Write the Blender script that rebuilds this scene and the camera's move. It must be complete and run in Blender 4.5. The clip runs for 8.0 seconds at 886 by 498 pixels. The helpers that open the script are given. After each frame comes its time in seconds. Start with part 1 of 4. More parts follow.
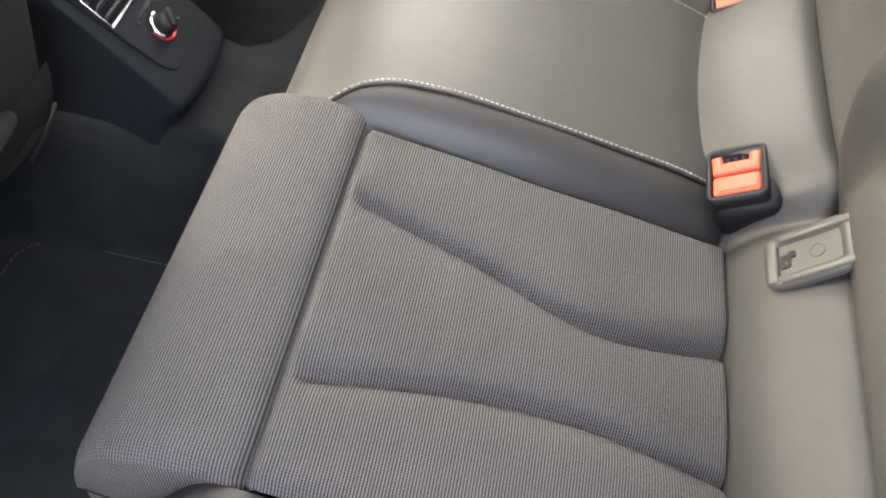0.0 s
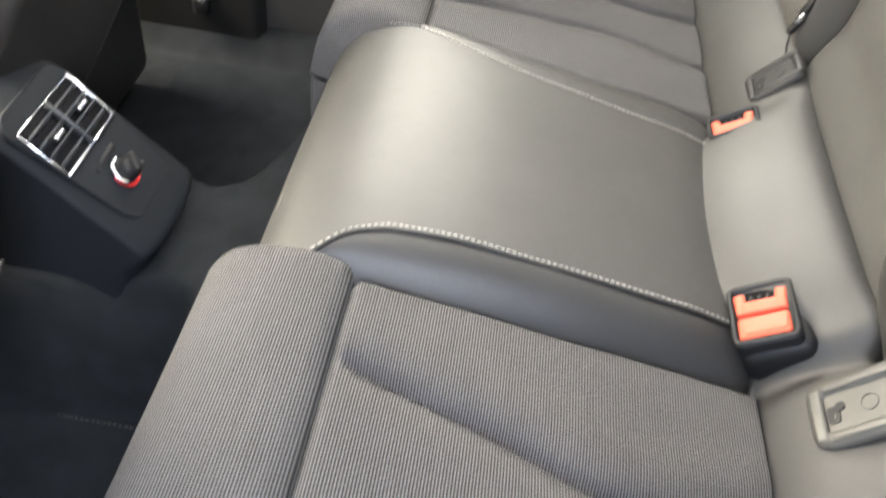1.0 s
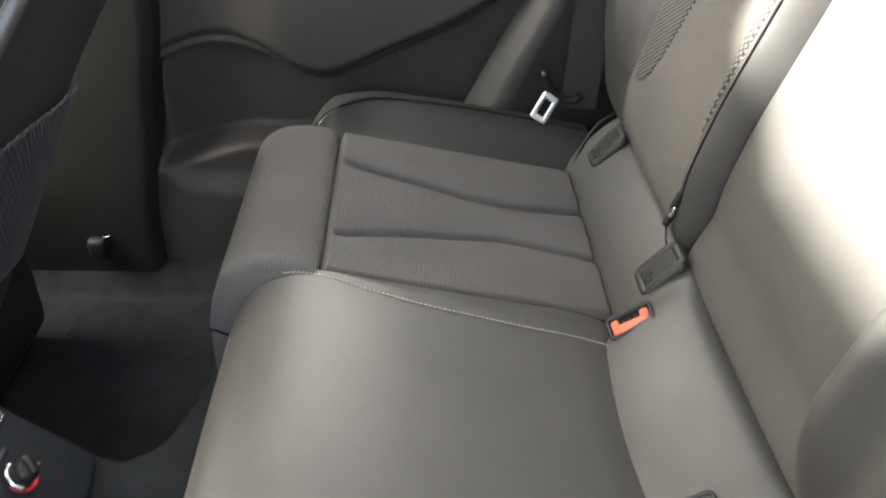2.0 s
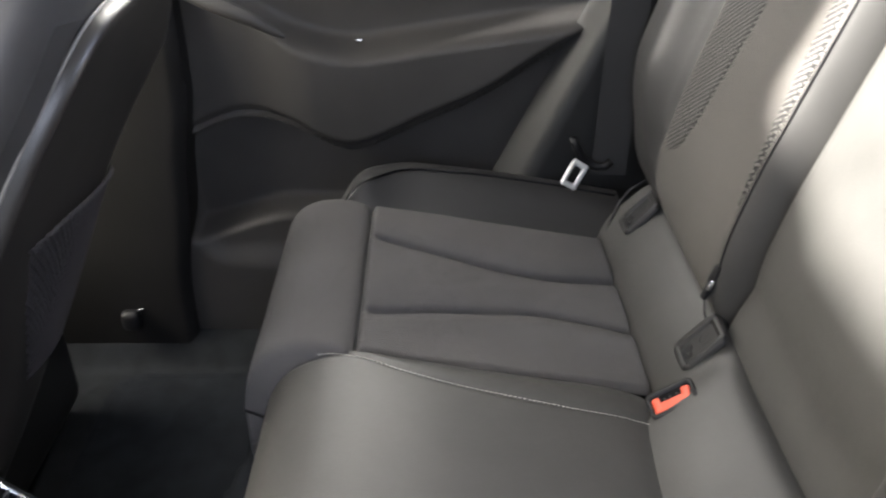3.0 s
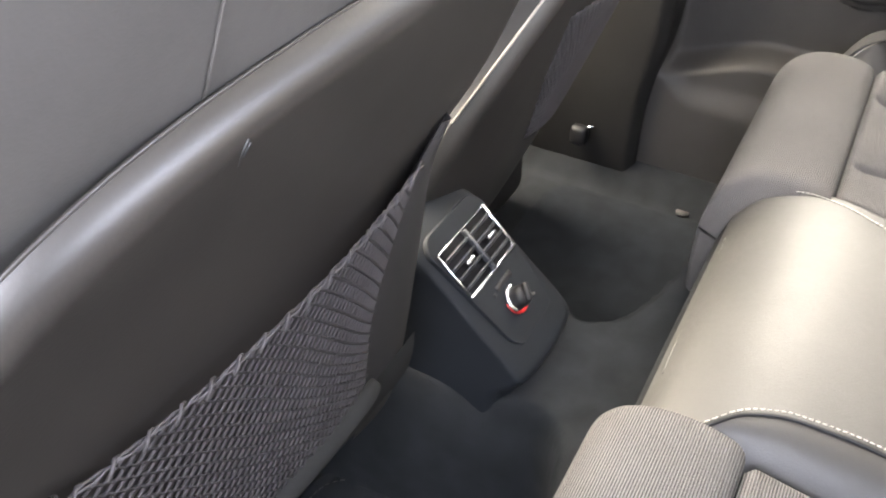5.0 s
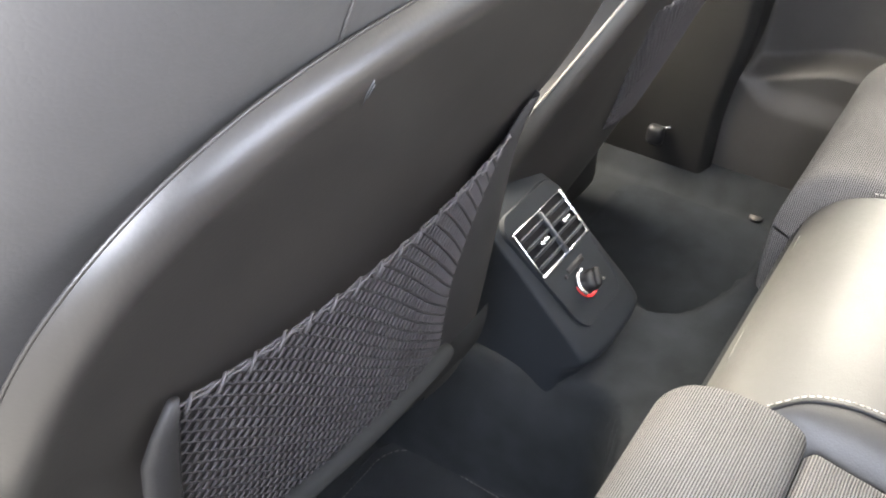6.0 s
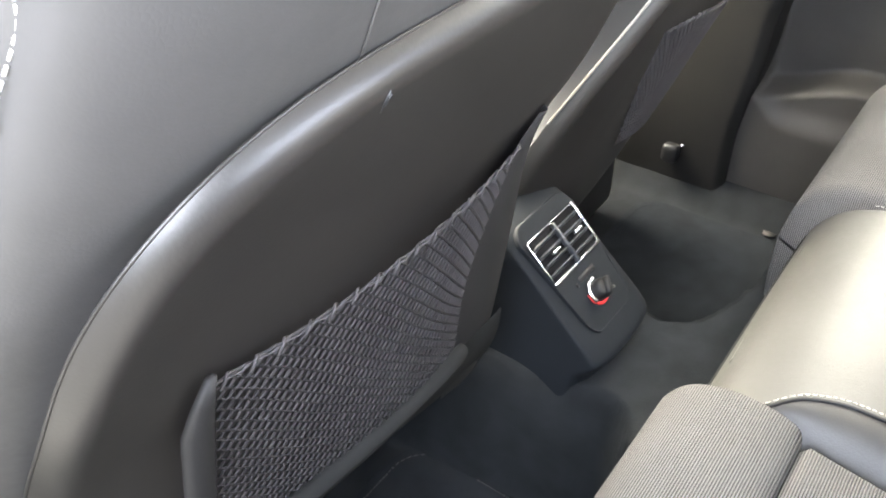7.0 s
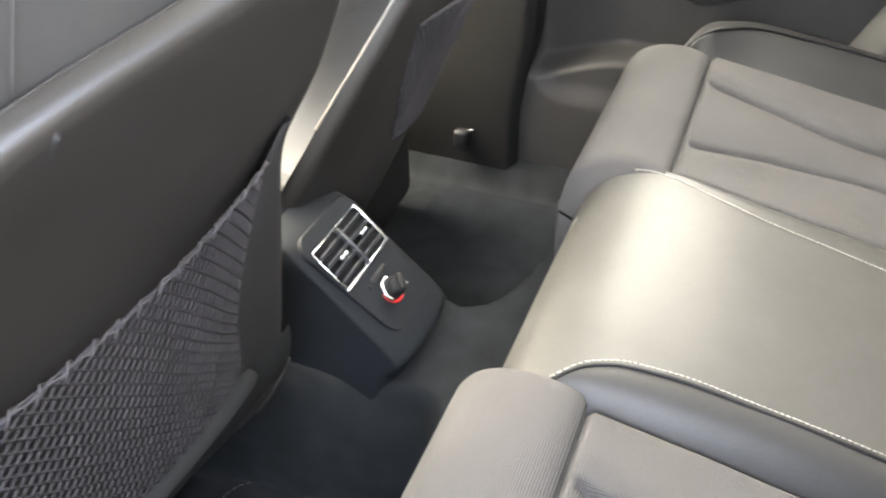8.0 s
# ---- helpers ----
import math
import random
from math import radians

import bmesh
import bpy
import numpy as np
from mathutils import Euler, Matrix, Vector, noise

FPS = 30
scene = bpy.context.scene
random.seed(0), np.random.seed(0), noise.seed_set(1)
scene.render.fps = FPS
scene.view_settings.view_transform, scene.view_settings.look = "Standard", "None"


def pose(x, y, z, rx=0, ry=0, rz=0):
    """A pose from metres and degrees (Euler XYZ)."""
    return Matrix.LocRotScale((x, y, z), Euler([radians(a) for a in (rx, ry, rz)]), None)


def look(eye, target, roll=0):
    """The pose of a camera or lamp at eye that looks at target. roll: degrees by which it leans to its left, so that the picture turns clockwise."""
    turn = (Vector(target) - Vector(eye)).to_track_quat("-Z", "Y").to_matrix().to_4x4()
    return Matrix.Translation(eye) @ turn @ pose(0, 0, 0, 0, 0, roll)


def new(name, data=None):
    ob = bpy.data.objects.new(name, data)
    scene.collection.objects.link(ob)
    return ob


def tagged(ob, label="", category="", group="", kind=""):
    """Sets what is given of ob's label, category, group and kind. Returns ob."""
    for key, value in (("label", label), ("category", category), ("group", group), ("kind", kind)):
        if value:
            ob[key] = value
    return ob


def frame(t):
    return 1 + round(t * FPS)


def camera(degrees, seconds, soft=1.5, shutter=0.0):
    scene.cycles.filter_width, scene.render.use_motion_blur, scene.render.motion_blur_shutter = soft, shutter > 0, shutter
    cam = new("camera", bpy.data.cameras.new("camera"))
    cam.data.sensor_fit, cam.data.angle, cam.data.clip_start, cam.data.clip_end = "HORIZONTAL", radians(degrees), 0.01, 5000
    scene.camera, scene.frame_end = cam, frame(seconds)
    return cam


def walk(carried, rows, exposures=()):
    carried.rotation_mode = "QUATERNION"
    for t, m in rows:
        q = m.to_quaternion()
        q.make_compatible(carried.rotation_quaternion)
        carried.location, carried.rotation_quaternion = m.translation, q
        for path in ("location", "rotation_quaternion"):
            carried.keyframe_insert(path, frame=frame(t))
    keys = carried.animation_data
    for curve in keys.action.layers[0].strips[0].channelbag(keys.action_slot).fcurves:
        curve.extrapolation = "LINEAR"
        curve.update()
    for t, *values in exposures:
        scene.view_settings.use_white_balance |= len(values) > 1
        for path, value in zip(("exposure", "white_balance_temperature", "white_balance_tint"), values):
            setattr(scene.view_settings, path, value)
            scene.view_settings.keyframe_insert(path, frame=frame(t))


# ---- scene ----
cam = camera(56.5, 8.0, soft=2.0, shutter=0.3)
PATH = [
    (0, (0.232, -0.594, 0.824), (0.182, 0.587, -0.789), 10.4),
    (0.5, (0.221, -0.565, 0.766), (0.194, 0.65, -0.823), 11.8),
    (1, (0.205, -0.531, 0.786), (0.172, 0.87, -0.641), 9.0),
    (1.5, (0.215, -0.495, 0.82), (0.278, 1.076, -0.415), 6.7),
    (1.7, (0.218, -0.486, 0.833), (0.298, 1.116, -0.362), 5.0),
    (2.8, (0.217, -0.45, 0.874), (0.327, 1.238, -0.193), 1.1),
    (3, (0.21, -0.452, 0.871), (0.246, 1.247, -0.183), 0.8),
    (3.5, (0.184, -0.468, 0.865), (0.027, 1.195, -0.235), 1.0),
    (4, (0.164, -0.495, 0.849), (-0.222, 1.099, -0.295), 0.7),
    (4.5, (0.142, -0.519, 0.83), (-0.43, 0.963, -0.386), 1.4),
    (5, (0.125, -0.541, 0.822), (-0.632, 0.794, -0.46), -0.3),
    (5.2, (0.126, -0.549, 0.821), (-0.662, 0.768, -0.461), -0.6),
    (6.3, (0.143, -0.589, 0.827), (-0.78, 0.649, -0.444), -0.8),
    (6.5, (0.151, -0.595, 0.83), (-0.793, 0.646, -0.423), -1.2),
    (7, (0.162, -0.608, 0.839), (-0.789, 0.643, -0.398), -1.3),
    (7.5, (0.178, -0.593, 0.849), (-0.635, 0.754, -0.387), -2.4),
    (8, (0.199, -0.569, 0.839), (-0.411, 0.867, -0.412), -1.0),
]
EXPOSURES = [
    (0.0, 4.04, 6500, 10), (0.5, 4.25, 6500, 10), (1.0, 4.25, 6400, 8), (1.5, 3.83, 6400, 8), (1.7, 3.66, 6300, 8), (2.8, 3.08, 6150, 11), (3.0, 3.0, 6100, 11), (3.5, 3.86, 6150, 14),
    (4.0, 4.2, 6600, 10), (4.5, 4.62, 6600, 11), (5.0, 4.62, 6650, 11), (6.5, 4.8, 6450, 7), (7.5, 4.7, 6500, 6), (8.0, 4.66, 6550, 7),
]
walk(cam, [(t, look(eye, target, roll)) for t, eye, target, roll in PATH], EXPOSURES)

# ---- light ----
world = bpy.data.worlds.new("world")
scene.world = world
world.use_nodes = True
SUN_WAY = Vector((1.2, 0.10, -1.0)).normalized()
sky = world.node_tree.nodes.new("ShaderNodeTexSky")
sky.sky_type, sky.sun_disc = "NISHITA", False
sky.sun_elevation = math.asin(-SUN_WAY.z)
sky.sun_rotation = math.atan2(-SUN_WAY.x, -SUN_WAY.y)
back = world.node_tree.nodes["Background"]
back.inputs["Strength"].default_value = 0.0175
world.node_tree.links.new(sky.outputs[0], back.inputs[0])

sun = new("sun", bpy.data.lights.new("sun", "SUN"))
sun.data.energy, sun.data.angle, sun.data.color = 7.0, radians(3.0), (1.0, 0.93, 0.82)
sun.matrix_world = look(-SUN_WAY * 5, (0, 0, 0))


def window_light(name, eye, target, w, h, power, color):
    """The sky's light in an opening of the car."""
    lamp = new(name, bpy.data.lights.new(name, "AREA"))
    lamp.data.shape, lamp.data.size, lamp.data.size_y = "RECTANGLE", w, h
    lamp.data.energy, lamp.data.color = power, color
    lamp.matrix_world = look(eye, target)
    return lamp


window_light("far_rear_window_light", (-0.08, 0.74, 0.94), (-0.05, 0.0, 0.70), 0.62, 0.34, 1.45, (1.0, 0.93, 0.80)).data.spread = radians(140)
window_light("far_front_window_light", (-0.82, 0.74, 0.90), (0.20, -0.2, 0.45), 0.65, 0.36, 5.0, (1.0, 0.92, 0.78)).data.spread = radians(140)
door_light = window_light("door_opening_light", (0.16, -0.86, 0.98), (-0.12, -0.30, 0.62), 0.45, 0.4, 0.52, (0.86, 0.88, 1.0))
door_light.data.spread = radians(120)
window_light("rear_window_light", (1.02, 0.0, 1.08), (0.0, 0.1, 0.6), 1.0, 0.3, 2.1, (0.76, 0.82, 1.0))
window_light("windscreen_light", (-1.25, 0.0, 1.0), (0.0, 0.0, 0.45), 1.2, 0.4, 9.5, (1.0, 0.90, 0.74))
window_light("near_window_light", (-0.70, -0.66, 0.93), (-0.20, 0.45, 0.45), 0.6, 0.3, 1.3, (1.0, 0.97, 0.95))
# soft fill over the bench, from the assumed opening in the unseen roof
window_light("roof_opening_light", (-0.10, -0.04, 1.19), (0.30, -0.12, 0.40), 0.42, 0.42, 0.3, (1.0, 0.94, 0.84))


# ---- materials ----
def nodes_of(name, color, rough, metal=0.0):
    m = bpy.data.materials.new(name)
    m.use_nodes = True
    n = m.node_tree.nodes
    b = n["Principled BSDF"]
    b.inputs["Base Color"].default_value = (*color, 1)
    b.inputs["Roughness"].default_value = rough
    b.inputs["Metallic"].default_value = metal
    return m, n, m.node_tree.links, b


def add(n, kind, **values):
    node = n.new(kind)
    for key, value in values.items():
        node.inputs[key].default_value = value
    return node


def ramp(n, a, b, c0, c1):
    r = n.new("ShaderNodeValToRGB")
    r.color_ramp.elements[0].position, r.color_ramp.elements[1].position = a, b
    r.color_ramp.elements[0].color, r.color_ramp.elements[1].color = (*c0, 1), (*c1, 1)
    return r


def shade(c, f):
    return tuple(min(1.0, v * f) for v in c)


def leather(name, color, rough, grain=0.12):
    m, n, l, b = nodes_of(name, color, rough)
    b.inputs["Specular IOR Level"].default_value = 0.5
    co = n.new("ShaderNodeTexCoord")
    vor = add(n, "ShaderNodeTexVoronoi", Scale=420.0)
    vor.feature = "DISTANCE_TO_EDGE"
    big = add(n, "ShaderNodeTexNoise", Scale=14.0, Detail=4.0)
    fine = add(n, "ShaderNodeTexNoise", Scale=160.0, Detail=3.0)
    for t in (vor, big, fine):
        l.new(co.outputs["Object"], t.inputs["Vector"])
    tint = ramp(n, 0.3, 0.7, shade(color, 0.88), shade(color, 1.12))
    l.new(big.outputs["Fac"], tint.inputs[0])
    l.new(tint.outputs[0], b.inputs["Base Color"])
    rr = add(n, "ShaderNodeMapRange")
    rr.inputs["To Min"].default_value, rr.inputs["To Max"].default_value = rough - 0.05, rough + 0.07
    l.new(fine.outputs["Fac"], rr.inputs["Value"])
    l.new(rr.outputs[0], b.inputs["Roughness"])
    edge = ramp(n, 0.0, 0.25, (0, 0, 0), (1, 1, 1))
    l.new(vor.outputs["Distance"], edge.inputs[0])
    b1 = add(n, "ShaderNodeBump", Strength=grain, Distance=0.0004)
    l.new(edge.outputs[0], b1.inputs["Height"])
    b2 = add(n, "ShaderNodeBump", Strength=0.08, Distance=0.004)
    l.new(big.outputs["Fac"], b2.inputs["Height"])
    l.new(b1.outputs[0], b2.inputs["Normal"])
    l.new(b2.outputs[0], b.inputs["Normal"])
    return m


def woven(name, color, pitch, turn, strength, cross=0.5, rough=0.85, upright=False):
    """A ribbed cloth: ridges at a pitch in metres, turned by degrees, broken by a finer cross thread."""
    m, n, l, b = nodes_of(name, color, rough)
    co = n.new("ShaderNodeTexCoord")
    heights = []
    for ang, p in ((turn, pitch), (turn + 90, pitch * 0.8)):
        mp = n.new("ShaderNodeMapping")
        mp.inputs["Rotation"].default_value = (0, 0, radians(ang))
        w = add(n, "ShaderNodeTexWave", Scale=2 * math.pi / 20.0 / p, Distortion=0.25, Detail=1.0)
        w.inputs["Detail Scale"].default_value = 6.0
        if upright:
            w.bands_direction = "Y" if ang == turn else "Z"
            mp.inputs["Rotation"].default_value = (0, 0, 0)
        l.new(co.outputs["Object"], mp.inputs["Vector"])
        l.new(mp.outputs[0], w.inputs["Vector"])
        heights.append(w)
    mx = n.new("ShaderNodeMix")
    mx.inputs["Factor"].default_value = cross * 0.6
    l.new(heights[0].outputs["Fac"], mx.inputs["A"])
    l.new(heights[1].outputs["Fac"], mx.inputs["B"])
    big = add(n, "ShaderNodeTexNoise", Scale=9.0, Detail=5.0)
    l.new(co.outputs["Object"], big.inputs["Vector"])
    tint = ramp(n, 0.25, 0.75, shade(color, 0.21), shade(color, 1.9))
    l.new(mx.outputs[0], tint.inputs[0])
    var = ramp(n, 0.3, 0.7, (0.88, 0.88, 0.88), (1.1, 1.1, 1.1))
    l.new(big.outputs["Fac"], var.inputs[0])
    mul = n.new("ShaderNodeMix")
    mul.data_type, mul.blend_type = "RGBA", "MULTIPLY"
    mul.inputs["Factor"].default_value = 1.0
    l.new(tint.outputs[0], mul.inputs["A"])
    l.new(var.outputs[0], mul.inputs["B"])
    l.new(mul.outputs["Result"], b.inputs["Base Color"])
    bump = add(n, "ShaderNodeBump", Strength=strength, Distance=pitch * 0.45)
    l.new(mx.outputs[0], bump.inputs["Height"])
    l.new(bump.outputs[0], b.inputs["Normal"])
    b.inputs["Specular IOR Level"].default_value = 0.35
    return m


def knit(name, color, pitch):
    """A coarse spacer knit of round knots on crossed diagonals, for upright faces."""
    m, n, l, b = nodes_of(name, color, 0.8)
    co = n.new("ShaderNodeTexCoord")
    waves = []
    for ang in (38, -52):
        mp = n.new("ShaderNodeMapping")
        mp.inputs["Rotation"].default_value = (radians(ang), 0, 0)
        w = add(n, "ShaderNodeTexWave", Scale=2 * math.pi / 20.0 / pitch, Distortion=0.3)
        w.bands_direction = "Y"
        l.new(co.outputs["Object"], mp.inputs["Vector"])
        l.new(mp.outputs[0], w.inputs["Vector"])
        waves.append(w)
    mul = n.new("ShaderNodeMath")
    mul.operation = "MULTIPLY"
    l.new(waves[0].outputs["Fac"], mul.inputs[0])
    l.new(waves[1].outputs["Fac"], mul.inputs[1])
    tint = ramp(n, 0.05, 0.55, shade(color, 0.15), shade(color, 1.7))
    l.new(mul.outputs[0], tint.inputs[0])
    l.new(tint.outputs[0], b.inputs["Base Color"])
    bump = add(n, "ShaderNodeBump", Strength=0.6, Distance=0.002)
    l.new(mul.outputs[0], bump.inputs["Height"])
    l.new(bump.outputs[0], b.inputs["Normal"])
    return m


def plastic(name, color, rough, grain=0.2, scale=500.0, gloss=0.5):
    m, n, l, b = nodes_of(name, color, rough)
    b.inputs["Specular IOR Level"].default_value = gloss
    co = n.new("ShaderNodeTexCoord")
    fine = add(n, "ShaderNodeTexNoise", Scale=scale, Detail=2.0)
    big = add(n, "ShaderNodeTexNoise", Scale=11.0, Detail=5.0)
    for t in (fine, big):
        l.new(co.outputs["Object"], t.inputs["Vector"])
    tint = ramp(n, 0.3, 0.7, shade(color, 0.85), shade(color, 1.15))
    l.new(big.outputs["Fac"], tint.inputs[0])
    l.new(tint.outputs[0], b.inputs["Base Color"])
    rr = add(n, "ShaderNodeMapRange")
    rr.inputs["To Min"].default_value, rr.inputs["To Max"].default_value = max(0.05, rough - 0.06), rough + 0.06
    l.new(big.outputs["Fac"], rr.inputs["Value"])
    l.new(rr.outputs[0], b.inputs["Roughness"])
    bump = add(n, "ShaderNodeBump", Strength=grain, Distance=0.0005)
    l.new(fine.outputs["Fac"], bump.inputs["Height"])
    l.new(bump.outputs[0], b.inputs["Normal"])
    return m


def carpet_material(name, color):
    m, n, l, b = nodes_of(name, color, 0.95)
    co = n.new("ShaderNodeTexCoord")
    fine = add(n, "ShaderNodeTexNoise", Scale=900.0, Detail=3.0)
    mid = add(n, "ShaderNodeTexNoise", Scale=26.0, Detail=6.0, Distortion=0.2)
    for t in (fine, mid):
        l.new(co.outputs["Object"], t.inputs["Vector"])
    tint = ramp(n, 0.3, 0.75, shade(color, 0.8), shade(color, 1.25))
    l.new(mid.outputs["Fac"], tint.inputs[0])
    l.new(tint.outputs[0], b.inputs["Base Color"])
    bump = add(n, "ShaderNodeBump", Strength=0.8, Distance=0.002)
    l.new(fine.outputs["Fac"], bump.inputs["Height"])
    l.new(bump.outputs[0], b.inputs["Normal"])
    b.inputs["Specular IOR Level"].default_value = 0.08
    return m


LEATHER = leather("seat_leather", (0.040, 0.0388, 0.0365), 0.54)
# the seat leather again, with the shade on flanks and bolsters in its colour
LEATHER_SHADED = leather("shaded_leather", (0.022, 0.0215, 0.0215), 0.48)
LEATHER_BACK = leather("backrest_leather", (0.054, 0.0525, 0.049), 0.42)
LEATHER_FRONT = leather("front_seat_leather", (0.048, 0.046, 0.045), 0.50, 0.05)
CLOTH = woven("ribbed_cloth", (0.074, 0.071, 0.071), 0.0020, 0, 0.9, 0.42)
CLOTH_BACK = woven("backrest_cloth", (0.07, 0.066, 0.06), 0.0020, 0, 0.3, upright=True)
KNIT = knit("spacer_knit", (0.065, 0.062, 0.057), 0.0050)
SHELL = plastic("seat_shell_plastic", (0.0185, 0.0168, 0.0155), 0.38, 0.12, gloss=0.5)
DARK = plastic("dark_plastic", (0.014, 0.0145, 0.015), 0.55, gloss=0.35)
DOOR = plastic("door_plastic", (0.036, 0.0345, 0.033), 0.55, 0.25, gloss=0.35)
CONSOLE = plastic("console_plastic", (0.0095, 0.0112, 0.0138), 0.6, 0.2, gloss=0.13)
BLACK = plastic("black_plastic", (0.008, 0.008, 0.009), 0.5, gloss=0.3)
ORANGE = plastic("orange_plastic", (0.66, 0.10, 0.055), 0.5, 0.05, gloss=0.3)
RED = plastic("red_band", (0.6, 0.03, 0.03), 0.4, 0.05)
CHROME = nodes_of("satin_chrome", (0.72, 0.73, 0.75), 0.22, 1.0)[0]
THREAD = plastic("pale_thread", (0.42, 0.41, 0.38), 0.7)
HEM = plastic("hem_cord", (0.040, 0.037, 0.040), 0.6, gloss=0.35)
# pale colour that paints the highlight on the far panel's edge
EDGE_HIGHLIGHT = plastic("pale_edge", (0.20, 0.19, 0.175), 0.35, 0.05)
CORD = plastic("net_cord", (0.020, 0.018, 0.020), 0.65, gloss=0.3)
WEB = plastic("belt_webbing", (0.012, 0.012, 0.013), 0.7, 0.5, 900.0)
CARPET = carpet_material("carpet", (0.0195, 0.0213, 0.0233))
MAT = carpet_material("mat_pile", (0.016, 0.018, 0.021))
STEEL = nodes_of("brushed_steel", (0.82, 0.82, 0.80), 0.45, 0.5)[0]
TRIM = plastic("grey_trim", (0.07, 0.067, 0.06), 0.42, 0.2)
POST = plastic("pocket_plastic", (0.0145, 0.014, 0.0145), 0.6, 0.2, gloss=0.25)
PILLAR = plastic("pillar_plastic", (0.010, 0.0098, 0.0096), 0.65, 0.25, gloss=0.18)
LEDGE = plastic("ledge_plastic", (0.012, 0.0125, 0.013), 0.8, 0.2, gloss=0.12)
SLAT = plastic("slat_plastic", (0.030, 0.032, 0.036), 0.4, 0.1, gloss=0.45)
VENT = plastic("vent_black", (0.005, 0.005, 0.006), 0.8, gloss=0.1)
ANCHOR = plastic("dark_grey_trim", (0.020, 0.0195, 0.019), 0.48, 0.2, gloss=0.35)
HEADLINER = plastic("headliner_cloth", (0.45, 0.44, 0.42), 0.9)
ASPHALT = plastic("asphalt", (0.06, 0.06, 0.06), 0.9, 0.6, 60.0)

# ---- mesh tools ----
C = 0.012  # middle line of the rear bench


def thing(name, at, label, category, group="", kind=""):
    ob = new(name)
    ob.empty_display_size = 0.05
    ob.location = at
    bpy.context.view_layer.update()
    return tagged(ob, label, category, group, kind)


def origin_of(ob):
    p = Vector((0, 0, 0))
    while ob:
        p += ob.location
        ob = ob.parent
    return p


def part(name, verts, faces, material, parent=None, label="", smooth=True):
    """One mesh object, given in the world's coordinates, under a thing or a part."""
    off = origin_of(parent) if parent else Vector((0, 0, 0))
    me = bpy.data.meshes.new(name)
    me.from_pydata([(v[0] - off.x, v[1] - off.y, v[2] - off.z) for v in verts], [], faces)
    me.validate()
    bm = bmesh.new()
    bm.from_mesh(me)
    bmesh.ops.recalc_face_normals(bm, faces=bm.faces)
    bm.to_mesh(me)
    bm.free()
    if smooth:
        me.polygons.foreach_set("use_smooth", [True] * len(me.polygons))
    me.materials.append(material)
    ob = new(name, me)
    if parent:
        ob.parent = parent
    if label:
        tagged(ob, label)
    return ob


def sheet(nu, nv, f):
    """A grid of nu x nv points f(u, v), u and v from 0 to 1."""
    verts = [f(i / (nu - 1), j / (nv - 1)) for i in range(nu) for j in range(nv)]
    faces = [(i * nv + j, i * nv + j + 1, (i + 1) * nv + j + 1, (i + 1) * nv + j) for i in range(nu - 1) for j in range(nv - 1)]
    return verts, faces


def joined(*meshes):
    verts, faces = [], []
    for v, f in meshes:
        n = len(verts)
        verts += list(v)
        faces += [tuple(i + n for i in q) for q in f]
    return verts, faces


def tube(points, r, sides=6, closed=False):
    pts = [Vector(p) for p in points]
    verts, faces, n = [], [], len(pts)
    for i, p in enumerate(pts):
        a, b = (pts[i - 1], pts[(i + 1) % n]) if closed else (pts[max(i - 1, 0)], pts[min(i + 1, n - 1)])
        d = (b - a).normalized()
        up = Vector((0, 0, 1)) if abs(d.z) < 0.95 else Vector((1, 0, 0))
        s = d.cross(up).normalized()
        t = s.cross(d)
        for k in range(sides):
            w = 2 * math.pi * k / sides
            verts.append(p + s * (r * math.cos(w)) + t * (r * math.sin(w)))
    for i in range(n if closed else n - 1):
        for k in range(sides):
            a, b = i * sides, ((i + 1) % n) * sides
            faces.append((a + k, a + (k + 1) % sides, b + (k + 1) % sides, b + k))
    if not closed:
        faces += [tuple(range(sides))[::-1], tuple((n - 1) * sides + k for k in range(sides))]
    return verts, faces


def block(size, r, m=None, seg=3):
    """A rounded box, centred, put at the pose m."""
    bm = bmesh.new()
    bmesh.ops.create_cube(bm, size=1.0, matrix=Matrix.Diagonal((*size, 1)))
    if r > 0:
        bmesh.ops.bevel(bm, geom=bm.edges[:], offset=r, segments=seg, profile=0.5, affect="EDGES")
    bm.verts.index_update()
    verts = [(m @ v.co) if m else v.co.copy() for v in bm.verts]
    faces = [tuple(v.index for v in f.verts) for f in bm.faces]
    bm.free()
    return verts, faces


def prism(outline, depth, m, bevel=0.0):
    """A plate with that outline in its own x and y, of that depth along z, put at the pose m."""
    bm = bmesh.new()
    f = bm.faces.new([bm.verts.new((x, y, 0)) for x, y in outline])
    out = bmesh.ops.extrude_face_region(bm, geom=[f])
    top = [v for v in out["geom"] if isinstance(v, bmesh.types.BMVert)]
    bmesh.ops.translate(bm, verts=top, vec=(0, 0, depth))
    if bevel:
        edges = [e for e in bm.edges if all(v in top for v in e.verts)]
        bmesh.ops.bevel(bm, geom=edges, offset=bevel, segments=3, profile=0.5, affect="EDGES")
    bm.verts.index_update()
    verts = [m @ v.co for v in bm.verts]
    faces = [tuple(v.index for v in g.verts) for g in bm.faces]
    bm.free()
    return verts, faces


def rounded(w, h, r, seg=5):
    """The outline of a rounded rectangle."""
    pts = []
    for cx, cy, a0 in ((w / 2 - r, h / 2 - r, 0), (-w / 2 + r, h / 2 - r, 90), (-w / 2 + r, -h / 2 + r, 180), (w / 2 - r, -h / 2 + r, 270)):
        for k in range(seg + 1):
            a = radians(a0 + 90 * k / seg)
            pts.append((cx + r * math.cos(a), cy + r * math.sin(a)))
    return pts


